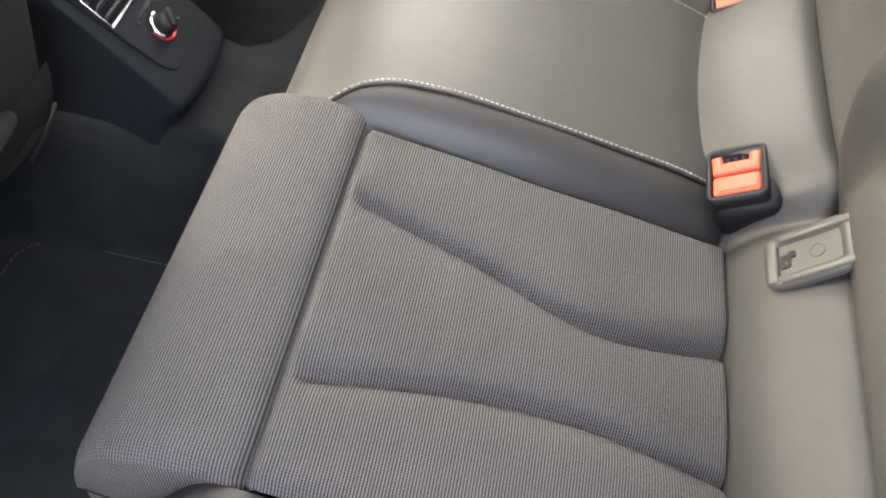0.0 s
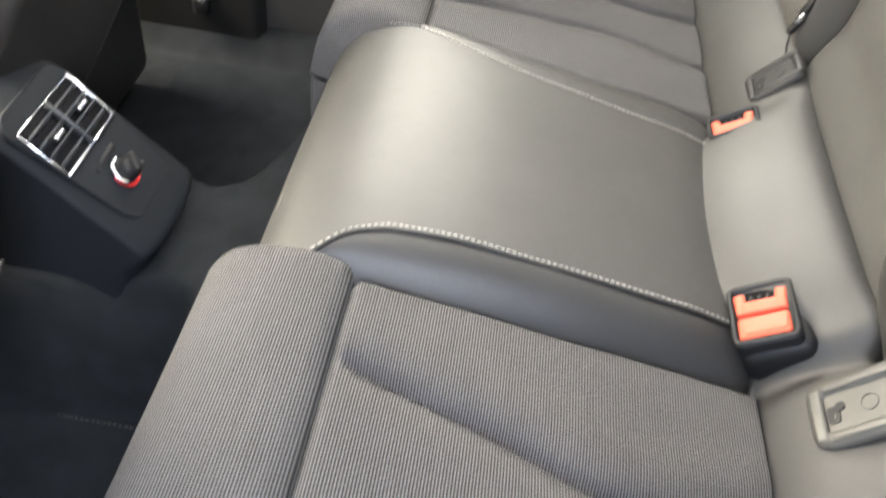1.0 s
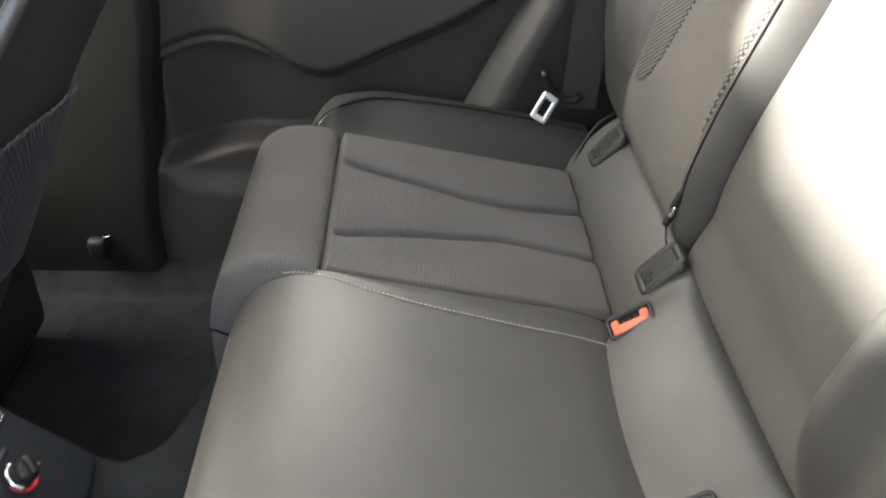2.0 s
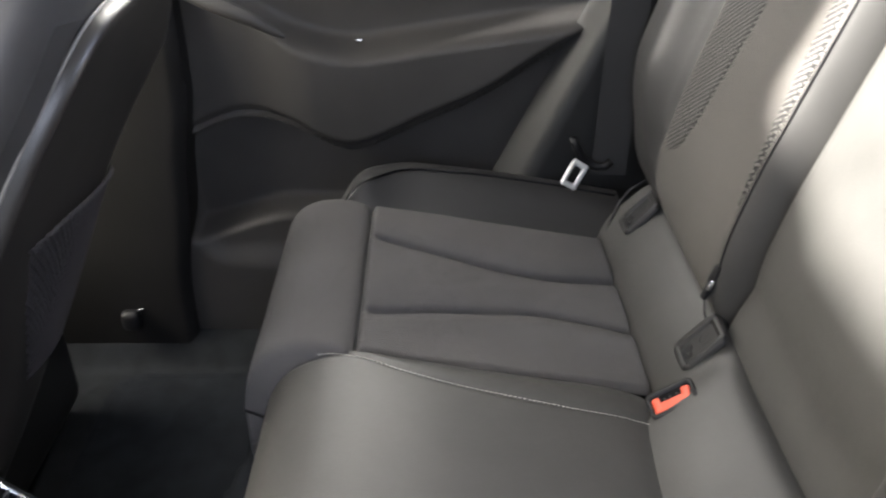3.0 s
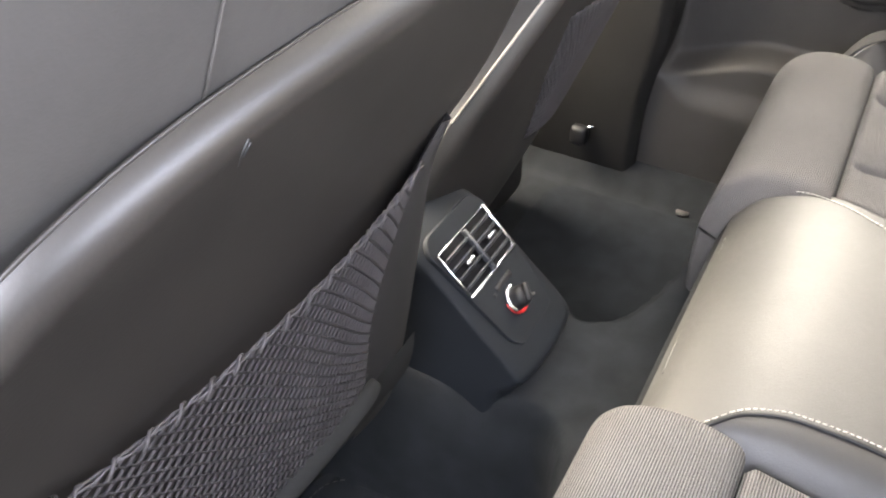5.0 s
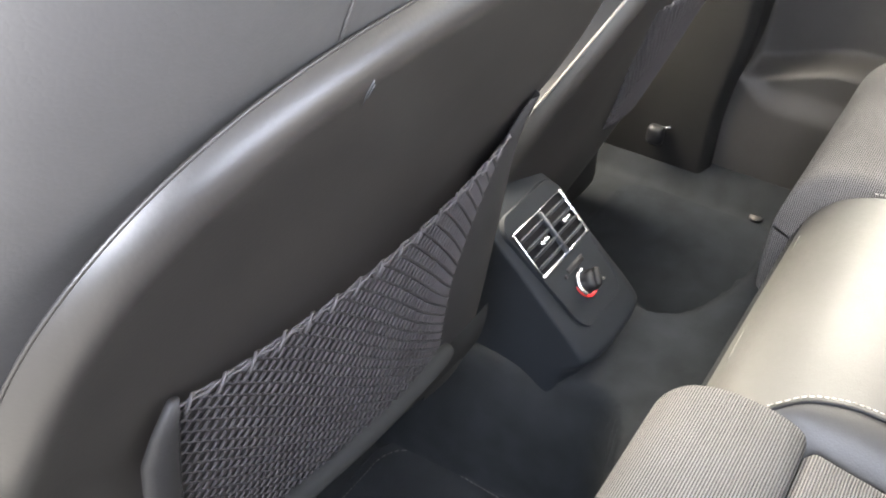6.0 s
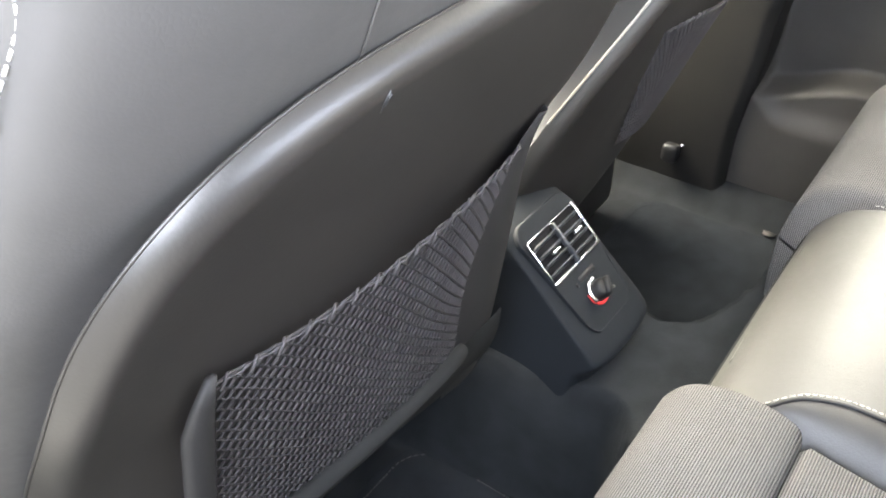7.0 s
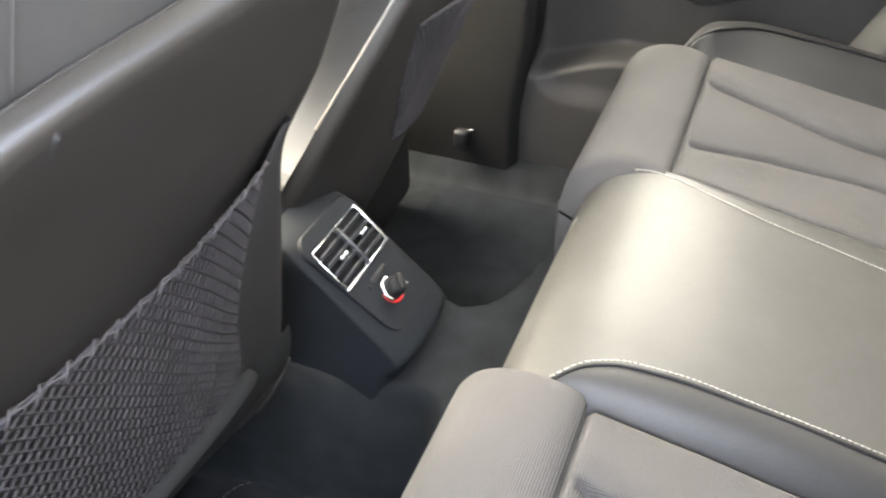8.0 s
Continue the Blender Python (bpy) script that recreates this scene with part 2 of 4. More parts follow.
def ring(outer, inner, depth, m):
    """A flat frame between two outlines with as many points each."""
    n = len(outer)
    verts = [m @ Vector((x, y, z)) for z in (0, depth) for line in (outer, inner) for x, y in line]
    faces = []
    for k in range(n):
        q = (k + 1) % n
        faces += [(2 * n + k, 2 * n + q, 3 * n + q, 3 * n + k), (k, q, 2 * n + q, 2 * n + k), (n + q, n + k, 3 * n + k, 3 * n + q)]
    return verts, faces


def smooth(a, b, v):
    t = min(1.0, max(0.0, (v - a) / (b - a)))
    return t * t * (3 - 2 * t)


def curve(xs, ys):
    """A smooth line through points (x, y), as a function."""
    xs, ys = np.array(xs, float), np.array(ys, float)
    grad = np.gradient(ys, xs)

    def at(x):
        x = min(max(x, xs[0]), xs[-1])
        i = min(max(int(np.searchsorted(xs, x)) - 1, 0), len(xs) - 2)
        h = xs[i + 1] - xs[i]
        t = (x - xs[i]) / h
        return float((2 * t**3 - 3 * t**2 + 1) * ys[i] + (t**3 - 2 * t**2 + t) * h * grad[i] + (3 * t**2 - 2 * t**3) * ys[i + 1] + (t**3 - t**2) * h * grad[i + 1])

    return at


def along(points):
    """A smooth line through points in a plane, as a function of 0 to 1."""
    p = np.array(points, float)
    s = np.concatenate([[0], np.cumsum(np.linalg.norm(np.diff(p, axis=0), axis=1))])
    fx, fz = curve(s / s[-1], p[:, 0]), curve(s / s[-1], p[:, 1])
    return lambda u: (fx(u), fz(u))


def frame_at(at, ex, ey):
    """A pose with its own x and y axes along ex and ey."""
    ex = Vector(ex).normalized()
    ez = ex.cross(Vector(ey)).normalized()
    ey = ez.cross(ex)
    m = Matrix((ex, ey, ez)).transposed().to_4x4()
    m.translation = at
    return m


# ---- the car's floor and shell ----
FLOOR = -0.02


TUNNEL = curve([-1.3, -0.2, -0.087, -0.045, -0.012, 0.008, 0.02, 0.07], [0.096, 0.094, 0.082, 0.076, 0.112, 0.19, 0.30, 0.40])


def floor_height(x, y):
    half = TUNNEL(x)
    top = 0.212 + 0.01 * smooth(-0.1, 0.05, x)
    hump = 1 - smooth(half - 0.008, half + 0.024, abs(y - 0.017))
    heel = smooth(0.0, 0.055, x)
    side = smooth(0.60, 0.66, abs(y))
    return FLOOR + max(hump * top, heel * 0.16, side * 0.06) + 0.0012 * noise.noise((x * 22, y * 22, 0))


floor = part("floor", *sheet(150, 260, lambda u, v: ((x := -1.3 + 1.37 * u ** 0.7), (y := -0.68 + 1.36 * v), floor_height(x, y))), CARPET)
tagged(floor, "dark grey carpet over the floor and centre tunnel of a car", "carpet", kind="structure")


def slabs(name, boxes, material, label, category):
    meshes = [block((x1 - x0, y1 - y0, z1 - z0), 0.004, pose((x0 + x1) / 2, (y0 + y1) / 2, (z0 + z1) / 2), 1) for x0, x1, y0, y1, z0, z1 in boxes]
    return tagged(part(name, *joined(*meshes), material, smooth=False), label, category, kind="structure")


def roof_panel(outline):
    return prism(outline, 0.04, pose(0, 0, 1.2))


# unseen roof: its opening is cut to shape the sun patch on the backrest
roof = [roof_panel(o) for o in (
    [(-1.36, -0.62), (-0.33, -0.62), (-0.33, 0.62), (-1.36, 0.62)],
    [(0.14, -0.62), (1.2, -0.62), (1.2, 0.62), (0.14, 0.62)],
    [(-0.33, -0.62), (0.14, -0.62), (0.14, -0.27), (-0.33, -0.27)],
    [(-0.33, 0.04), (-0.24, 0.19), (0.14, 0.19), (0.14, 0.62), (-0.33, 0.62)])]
tagged(part("ceiling", *joined(*roof), HEADLINER, smooth=False), "unseen pale grey headliner with an opening that shapes the sunlight", "headliner", kind="structure")
# unseen wall up to the roof, added to keep sun off the bench
slabs("wall_front", [(-1.42, -1.36, -0.75, 0.75, -0.3, 1.24)], DARK, "unseen dark front wall, closed up to the roof against the sun", "bulkhead")
slabs("wall_rear", [(1.2, 1.26, -0.75, 0.75, -0.3, 0.8), (0.72, 1.2, -0.75, 0.75, 0.74, 0.78)], DARK, "dark parcel shelf and rear wall of the cabin", "wall")
slabs("wall_near", [(-1.36, -0.30, -0.75, -0.69, -0.3, 0.7), (-0.34, -0.24, -0.75, -0.66, -0.3, 1.2), (0.48, 1.2, -0.75, -0.69, -0.3, 1.2), (-0.24, 0.48, -0.75, -0.69, -0.3, 0.0)],
      DARK, "dark side of the car with an open rear doorway", "car side")
slabs("wall_far", [(-1.36, -0.36, 0.70, 0.76, -0.3, 0.72), (-0.36, -0.28, 0.69, 0.76, -0.3, 1.2), (0.62, 1.2, 0.70, 0.76, -0.3, 1.2), (-0.28, 0.62, 0.72, 0.76, -0.3, 0.72)],
      DARK, "dark side of the car behind the closed door", "car side")
slabs("ground", [(-60, 60, -60, 60, -0.4, -0.36)], ASPHALT, "grey asphalt under and around the car", "ground")

# ---- rear bench cushion ----
bench = thing("rear_bench", (0.25, C, FLOOR), "black rear bench with ribbed cloth seats and a leather middle seat", "car seat")


def seat_top(x):
    return 0.364 - 0.17 * (x - 0.14)


FRONT = along([(0.1378, 0.346), (0.1366, 0.354), (0.132, 0.362), (0.118, 0.368), (0.096, 0.371), (0.070, 0.368), (0.049, 0.357), (0.035, 0.339), (0.026, 0.307), (0.022, 0.25), (0.030, 0.17), (0.055, 0.09)])
CREASE = curve([0.137, 0.25, 0.34, 0.44], [0.078, 0.053, 0.038, 0.05])
CREASE_IN = curve([0.137, 0.25, 0.34, 0.44], [0.083, 0.057, 0.034, 0.048])
CREASE_OUT = curve([0.137, 0.25, 0.34, 0.44], [0.069, 0.046, 0.041, 0.054])


def build_seat(side):
    """One outer seat of the bench: front roll, creased panel, side bolster. side: -1 or 1."""
    inner, outer = 0.165, (0.457 if side < 0 else 0.467)

    def roll(u, v):
        x, z = FRONT(u)
        t = min(1.0, max(0.0, (v * 63 - 1) / 61))
        reach = inner - (0.014 if side < 0 else 0.003)
        w = reach + (outer + 0.002 - reach) * t
        e = min(t, 1 - t) * (outer - inner)
        drop = 0.008 * (1 - smooth(0, 0.010, e)) ** 1.8
        nx, nz = (0.0, 1.0) if u < 0.45 else (-0.8, 0.3)
        wob = 0.0012 * noise.noise((u * 5, side * w * 14, 3))
        x, z = x - nx * drop - wob * nx, z - nz * drop + wob
        if v < 0.001 or v > 0.999:
            x, z = x + (0.13 - x) * 0.75, z + (0.24 - z) * 0.75
        return x, C + side * w, z

    part("front_roll", *sheet(70, 64, roll), CLOTH, bench, "ribbed dark grey cloth front roll")

    def panel(u, v):
        x = 0.1385 + 0.303 * u
        w = inner + (outer - inner) * v
        o = w - 0.316
        e = min(v, 1 - v) * (outer - inner)
        f = min(u * 0.303, (1 - u) * 0.303)
        z = seat_top(x) - 0.008 * (1 - smooth(0, 0.010, e)) ** 1.8 - 0.010 * (1 - smooth(0, 0.008, f)) ** 2.0
        ease = smooth(0.0, 0.02, u * 0.303)
        for s, line in ((-1, CREASE_IN if side < 0 else CREASE), (1, CREASE_OUT if side < 0 else CREASE)):
            d = o - s * line(x)
            z -= ease * ((0.0085 if side < 0 else 0.012) * math.exp(-(d / 0.0045) ** 2) + 0.005 * math.exp(-(d / 0.018) ** 2))
            z += ease * 0.0025 * math.exp(-((d + s * -0.024) / 0.02) ** 2)
        z += 0.0012 * noise.noise((x * 16, side * w * 16, 7))
        return x, C + side * w, z

    part("seat_panel", *sheet(110, 130, panel), CLOTH, bench, "ribbed dark grey cloth panel with two curved creases")

    lip = curve([0.09, 0.125, 0.17, 0.25, 0.35, 0.5], [0.480, 0.496, 0.540, 0.562, 0.570, 0.568])

    def bolster(u, v):
        x = 0.06 + 0.42 * u
        lo, hi = outer + 0.002, 0.635
        w = lo + (hi - lo) * v
        p = min(lip(x), hi - 0.02)
        rise = smooth(lo - 0.02, p + 0.01, w) ** 1.2 * 0.038
        drop = 0.10 * smooth(p, hi + 0.02, w) ** 2
        ends = 0.10 * (1 - smooth(0.0, 0.22, u)) ** 2.2
        return x, C + side * w, seat_top(x) - (0.024 if side > 0 else 0.012) + rise - drop - ends

    part("side_bolster", *sheet(60, 40, bolster), LEATHER_SHADED, bench, "black leather side bolster")
    pts = [(x, C + side * lip(x), seat_top(x) - (0.024 if side > 0 else 0.012) + 0.0385 - 0.10 * (1 - smooth(0.0, 0.22, (x - 0.06) / 0.42)) ** 2.2) for x in np.linspace(0.10, 0.475, 50)]
    part("piping", *tube(pts, 0.0017), BLACK, bench)


MID = along([(0.437, 0.312), (0.425, 0.325), (0.40, 0.335), (0.34, 0.347), (0.26, 0.360), (0.19, 0.369), (0.145, 0.370), (0.107, 0.364), (0.077, 0.349), (0.058, 0.324), (0.047, 0.29), (0.042, 0.24), (0.046, 0.17)])
PIPE = curve([0.05, 0.098, 0.108, 0.122, 0.145, 0.18, 0.26, 0.42, 0.45], [0.163, 0.161, 0.152, 0.139, 0.129, 0.125, 0.125, 0.126, 0.126])


PIPE_FAR = curve([0.05, 0.10, 0.146, 0.18, 0.22, 0.30, 0.41, 0.45], [0.165, 0.164, 0.150, 0.134, 0.121, 0.108, 0.099, 0.097])


def middle(u, v):
    x, z = MID(u)
    w = 0.165 * (2 * v - 1)
    p = (PIPE(x) if w < 0 else PIPE_FAR(x)) if u < 0.75 else 0.163
    a = abs(w)
    fall = min(1.0, max(0.0, (a - p - 0.0015) / max(0.004, 0.1665 - p)))
    z -= (0.034 * fall ** 2.2 if w < 0 else 0.024 * fall ** 2.5) * (1 if p < 0.155 else 0)
    if w > 0 and x > 0.12:
        z -= 0.0022 * math.exp(-((a - p) / 0.003) ** 2) * (1 if u < 0.75 else 0)
    z += 0.004 * (1 - (w / 0.165) ** 2) + 0.0015 * noise.noise((x * 9, w * 9, 1))
    e = smooth(0.150, 0.166, a) if p >= 0.155 else 0
    return x + 0.012 * e, C + w, z - 0.008 * e


def middle_edge(x, s, lift, inset=0.0):
    us = np.linspace(0, 0.8, 200)
    u = min(us, key=lambda q: abs(MID(q)[0] - x))
    w = s * ((PIPE(x) if s < 0 else PIPE_FAR(x)) - inset)
    return (x, C + w, MID(u)[1] + 0.004 * (1 - (w / 0.165) ** 2) + lift)


mid_verts, mid_faces = sheet(150, 110, middle)
valance = [q for q in mid_faces if sum(mid_verts[i][2] for i in q) / 4 < 0.318 and sum(mid_verts[i][0] for i in q) / 4 < 0.2]
# near flank split off to take the leather with shade in its colour
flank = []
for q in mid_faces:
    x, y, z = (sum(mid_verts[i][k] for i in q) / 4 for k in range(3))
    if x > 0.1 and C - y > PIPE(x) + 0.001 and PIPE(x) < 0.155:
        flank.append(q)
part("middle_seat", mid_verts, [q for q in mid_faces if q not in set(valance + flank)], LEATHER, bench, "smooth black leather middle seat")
part("seat_flank", mid_verts, flank, LEATHER_SHADED, bench, "black leather flank of the middle seat, darkened for shade")
part("front_valance", mid_verts, valance, CARPET, bench, "dark grey carpet valance under the middle seat")
for s in (-1, 1):
    build_seat(s)
    xs = np.linspace(0.1, 0.428, 90)
    if s < 0:
        part("piping", *tube([middle_edge(x, s, 0.0002) for x in xs], 0.0019), BLACK, bench)
    dashes = []
    for k in range(73):
        x0 = 0.104 + k * 0.0044
        dashes.append(tube([middle_edge(x0 + q, s, 0.0012, 0.0042) for q in (0.0, 0.0014, 0.0028)], 0.00046 if s < 0 else 0.0004, 5))
    tagged(part("stitching", *joined(*dashes), THREAD, bench, "pale thread stitching"), kind="stuff")

# hem line; its pale grey paints the highlight along this edge
hem = [(0.0608 + 0.0012 * math.sin(y * 40), y, 0.3305 + 0.001 * math.sin(y * 55)) for y in np.linspace(C - 0.092, C + 0.102, 40)]
part("front_hem", *tube(hem, 0.0007), TRIM, bench, "pale hem along the front of the middle seat")
part("tag_loop", *tube([(0.0575, -0.026, 0.3185), (0.0558, -0.018, 0.3200), (0.0556, -0.008, 0.3200), (0.0575, 0.000, 0.3175)], 0.0007), TRIM, bench, "small pale fabric loop")
STRIP = along([(0.437, 0.296), (0.439, 0.314), (0.446, 0.332), (0.460, 0.353), (0.476, 0.369), (0.487, 0.379), (0.497, 0.384), (0.508, 0.378), (0.515, 0.355)])


def strip(u, v):
    x, z = STRIP(u)
    y = -0.60 + 1.115 * v
    dip = 0.022 * math.exp(-((y + 0.152) / 0.013) ** 2) * smooth(0, 0.2, u)
    puff = 0.004 * (math.exp(-((y - C) / 0.09) ** 2))
    end = 0.03 * smooth(1.09, 1.115, 1.115 * v)
    return x - puff * 0.7 - (0.046 + 0.010 * math.cos((y - C) * 14)) * (1 - u) ** 1.25 * math.exp(-((y - C) / 0.124) ** 10), y, z - dip - end + puff + 0.001 * noise.noise((y * 15, u * 4, 2))


part("rear_strip", *sheet(40, 300, strip), LEATHER, bench, "black leather strip in front of the backrests")
part("base", *block((0.40, 1.22, 0.2), 0.02, pose(0.26, C, 0.15)), DARK, bench)

# ---- rear backrests ----
BACK = curve([0.34, 0.37, 0.40, 0.45, 0.52, 0.60, 0.80, 1.0], [0.525, 0.503, 0.491, 0.489, 0.501, 0.523, 0.585, 0.645])


def backrest_x(y, z, y0, y1, round_in=0.03, depth=0.055, power=2.0):
    e = min(y - y0, y1 - y)
    t = max(0.0, 1 - e / round_in)
    return BACK(z) + depth * (1 - math.sqrt(max(0.0, 1 - t ** power)))


def build_backrest(side):
    mid_y = C + side * 0.289
    low_lo, hi = (-0.106 if side > 0 else -0.174), 0.30
    lo_at = lambda z: low_lo
    y_of = lambda w: mid_y + side * w

    def body(u, v):
        z = 0.345 + 0.56 * u
        lo = lo_at(z)
        turn = 0.024 * (1 - math.cos(min(1.0, v / 0.2) * math.pi / 2))
        w = lo + turn + (hi - lo - 0.024) * max(0.0, (v - 0.2) / 0.8)
        bulge = 0.036 * smooth(0.146, 0.205, w) * (1 - smooth(0.25, 0.3, w)) * smooth(0.40, 0.56, z)
        if side < 0:
            bulge += 0.026 * smooth(-0.112, -0.150, w) * smooth(0.38, 0.5, z)
        groove = 0.004 * math.exp(-((w - 0.150) / 0.004) ** 2) * smooth(0.45, 0.5, z)
        return backrest_x(w, z, lo, hi, 0.024 if w < 0 else 0.035, 0.06) - bulge + groove + 0.001 * noise.noise((w * 12, z * 12, side)), y_of(w), z

    v0, f0 = sheet(120, 121, body)
    seam_at = lambda z: -0.0885 if side > 0 else -0.118 + 0.30 * min(0.11, max(0.0, z - 0.385))

    def where(q):
        return sum((v0[i][1] - mid_y) * side for i in q) / 4, sum(v0[i][2] for i in q) / 4

    inner, outer, rim = [], [], []
    for q in f0:
        w, z = where(q)
        (outer if w >= 0.150 else inner if w >= seam_at(z) else rim).append(q)
    rest = part("backrest", v0, inner, CLOTH_BACK, bench, "smooth grey-brown cloth backrest")
    part("backrest_bolster", v0, outer, LEATHER_SHADED, rest, "black leather outer bolster")
    if rim:
        part("backrest_bolster", v0, rim, LEATHER, rest, "black leather inner bolster")
    if side > 0:
        seam = [(backrest_x(-0.0898, z, lo_at(z), hi, 0.024, 0.06) - 0.0006, y_of(-0.0898), z) for z in np.linspace(0.44, 0.88, 40)]
        part("seam", *tube(seam, 0.0014), BLACK, rest)
    near = curve([0.455, 0.475, 0.506, 0.57, 0.66, 1.0], [0.140, 0.100, 0.078, 0.062, 0.046, 0.03])
    near_in = curve([0.455, 0.475, 0.506, 0.57, 0.66, 1.0], [0.088, 0.085, 0.080, 0.071, 0.061, 0.049] if side > 0 else [0.101, 0.088, 0.074, 0.062, 0.052, 0.05])
    far = curve([0.455, 0.475, 0.506, 0.57, 0.66, 1.0], [0.136, 0.141, 0.143, 0.144, 0.145, 0.146])
    for s in (-1, 1):
        def insert(u, v):
            z = 0.456 + 0.43 * u
            a = near_in(z) if s < 0 else near(z)
            far_z = 0.0895 if (s < 0 and side > 0) else max(0.083, 0.104 - 0.30 * (z - 0.46)) if s < 0 else far(z)
            w = s * (a + (far_z - a) * v)
            e = min(v, 1 - v) * (far_z - a)
            lift = 0.0035 * smooth(0, 0.007, e) * smooth(0, 0.02, z - 0.456) - 0.002
            return backrest_x(w, z, lo_at(z), hi, 0.024 if w < 0 else 0.035, 0.06) - lift, y_of(w), z
        part("knit_insert", *sheet(70, 26, insert), KNIT, rest, "coarse grey knit insert")


for s in (-1, 1):
    build_backrest(s)


def mid_body(u, v):
    z = 0.345 + 0.56 * u
    w = -0.165 + 0.37 * v
    return BACK(z) + 0.030 * smooth(0.36, 0.44, z) + 0.05 * smooth(0.174, 0.194, w) - 0.006 * math.cos(w * 9) + 0.001 * noise.noise((w * 9, z * 9, 5)), C + w, z


part("middle_backrest", *sheet(110, 80, mid_body), LEATHER_BACK, bench, "smooth black leather middle backrest")

# ---- seat belt buckles and anchor covers ----
SLOPE_X = Vector((0.62, 0, 0.785))


def buckle_pose(at):
    return frame_at(at, (0.83, 0, 0.56), (0, 1, 0))


def build_buckle(at, count, label):
    """A buckle block with one or two orange buttons, sunk in a dark well of the strip."""
    ob = thing("seat_belt_buckle", at, label, "buckle", "seat belt buckles")
    m = buckle_pose(at)
    wide = 0.0235 * count
    part("well", *block((0.056, wide + 0.014, 0.05), 0.0115, m @ pose(0.0035, -0.001, -0.0190), 4), BLACK, ob)
    part("housing", *block((0.047, wide + 0.008, 0.05), 0.006, m @ pose(-0.0005, 0.0, -0.0145)), BLACK, ob)
    part("collar", *ring(rounded(0.0475, wide + 0.0085, 0.007, 6), rounded(0.0395, wide + 0.0005, 0.003, 6), 0.0080, m @ pose(-0.0015, 0.0, 0.0075)), BLACK, ob)
    for k in range(count):
        y = (k - (count - 1) / 2) * 0.0232
        if k == count - 1:
            bar = block((0.037, 0.012, 0.008), 0.0022, m @ pose(-0.002, y - 0.0045, 0.0105))
            horns = [block((0.0085, 0.020, 0.008), 0.0022, m @ pose(-0.002 + q * 0.0142, y - 0.0005, 0.0106, 0, 0, q * -7)) for q in (-1, 1)]
            button = part("release_button", *joined(bar, *horns), ORANGE, ob, "orange release button with a notch")
            part("slot", *block((0.021, 0.010, 0.006), 0.001, m @ pose(-0.002, y + 0.006, 0.0100)), VENT, ob)
            for q in (-0.006, 0.0, 0.006):
                part("tooth", *block((0.0028, 0.005, 0.004), 0.0008, m @ pose(-0.002 + q, y + 0.0035, 0.0118), 1), BLACK, button)
        else:
            button = part("release_button", *block((0.037, 0.020, 0.008), 0.0028, m @ pose(-0.002, y, 0.0105)), ORANGE, ob, "orange release button")
            part("press_face", *prism(rounded(0.030, 0.010, 0.003), 0.0014, m @ pose(-0.001, y - 0.002, 0.0140), 0.0008), ORANGE, button)
    return ob


build_buckle((0.4415, -0.111, 0.3405), 2, "black double belt buckle with two orange release buttons")
build_buckle((0.4455, 0.122, 0.3415), 1, "black belt buckle with one orange release button")


def build_cover(at, material, label, k=1.0):
    """A child-seat anchor cover: raised frame with two rails, sunk flap, key hole with its hook, and a round mark."""
    ob = thing("anchor_cover", at, label, "anchor cover", "child seat anchor covers")
    m = frame_at(at, SLOPE_X, (0, 1, 0))
    part("frame", *ring(rounded(0.066 * k, 0.048 * k, 0.012 * k, 8), rounded(0.048 * k, 0.028 * k, 0.003, 8), 0.0065, m @ pose(0.004, 0, 0.0015)), material, ob)
    for q in (-1, 1):
        part("rail", *block((0.056 * k, 0.0075 * k, 0.006), 0.0026, m @ pose(0.010 * k, q * 0.0185 * k, 0.0070)), material, ob)
    part("rounded_end", *block((0.009 * k, 0.040 * k, 0.006), 0.0026, m @ pose(-0.0235 * k, 0, 0.0062)), material, ob)
    part("flap", *prism(rounded(0.048 * k, 0.028 * k, 0.002), 0.002, m @ pose(0.0055, 0, 0.0045), 0.0006), material, ob, "", False)
    part("key_hole", *joined(prism(rounded(0.008, 0.012, 0.002), 0.0009, m @ pose(-0.0135 * k, -0.002, 0.0066)), prism(rounded(0.006, 0.006, 0.002), 0.0009, m @ pose(-0.0085 * k, 0.003, 0.0066))), BLACK, ob, "", False)
    part("hook", *block((0.0016, 0.004, 0.002), 0.0006, m @ pose(-0.0125 * k, -0.004, 0.0070), 1), TRIM, ob, "small pale hook")
    mark = [(0.0055 * math.cos(a) + 0.010, 0.0055 * math.sin(a), 0.0067) for a in np.linspace(0, 2 * math.pi, 20, endpoint=False)]
    part("round_mark", *tube([m @ Vector(p) for p in mark], 0.0005, 4, True), material, ob)
    return ob


build_cover((0.476, -0.199, 0.368), TRIM, "grey plastic anchor cover set into the leather strip")
build_cover((0.477, 0.179, 0.366), ANCHOR, "dark grey plastic anchor cover beside the single buckle", 0.85)
build_cover((0.474, 0.440, 0.364), ANCHOR, "dark plastic anchor cover at the outer end of the bench", 0.85)
end_line = [(0.444, 0.474, 0.322), (0.449, 0.480, 0.340), (0.459, 0.490, 0.358), (0.474, 0.498, 0.374), (0.492, 0.498, 0.386)]
part("piping", *tube(end_line, 0.0022), BLACK, bench)

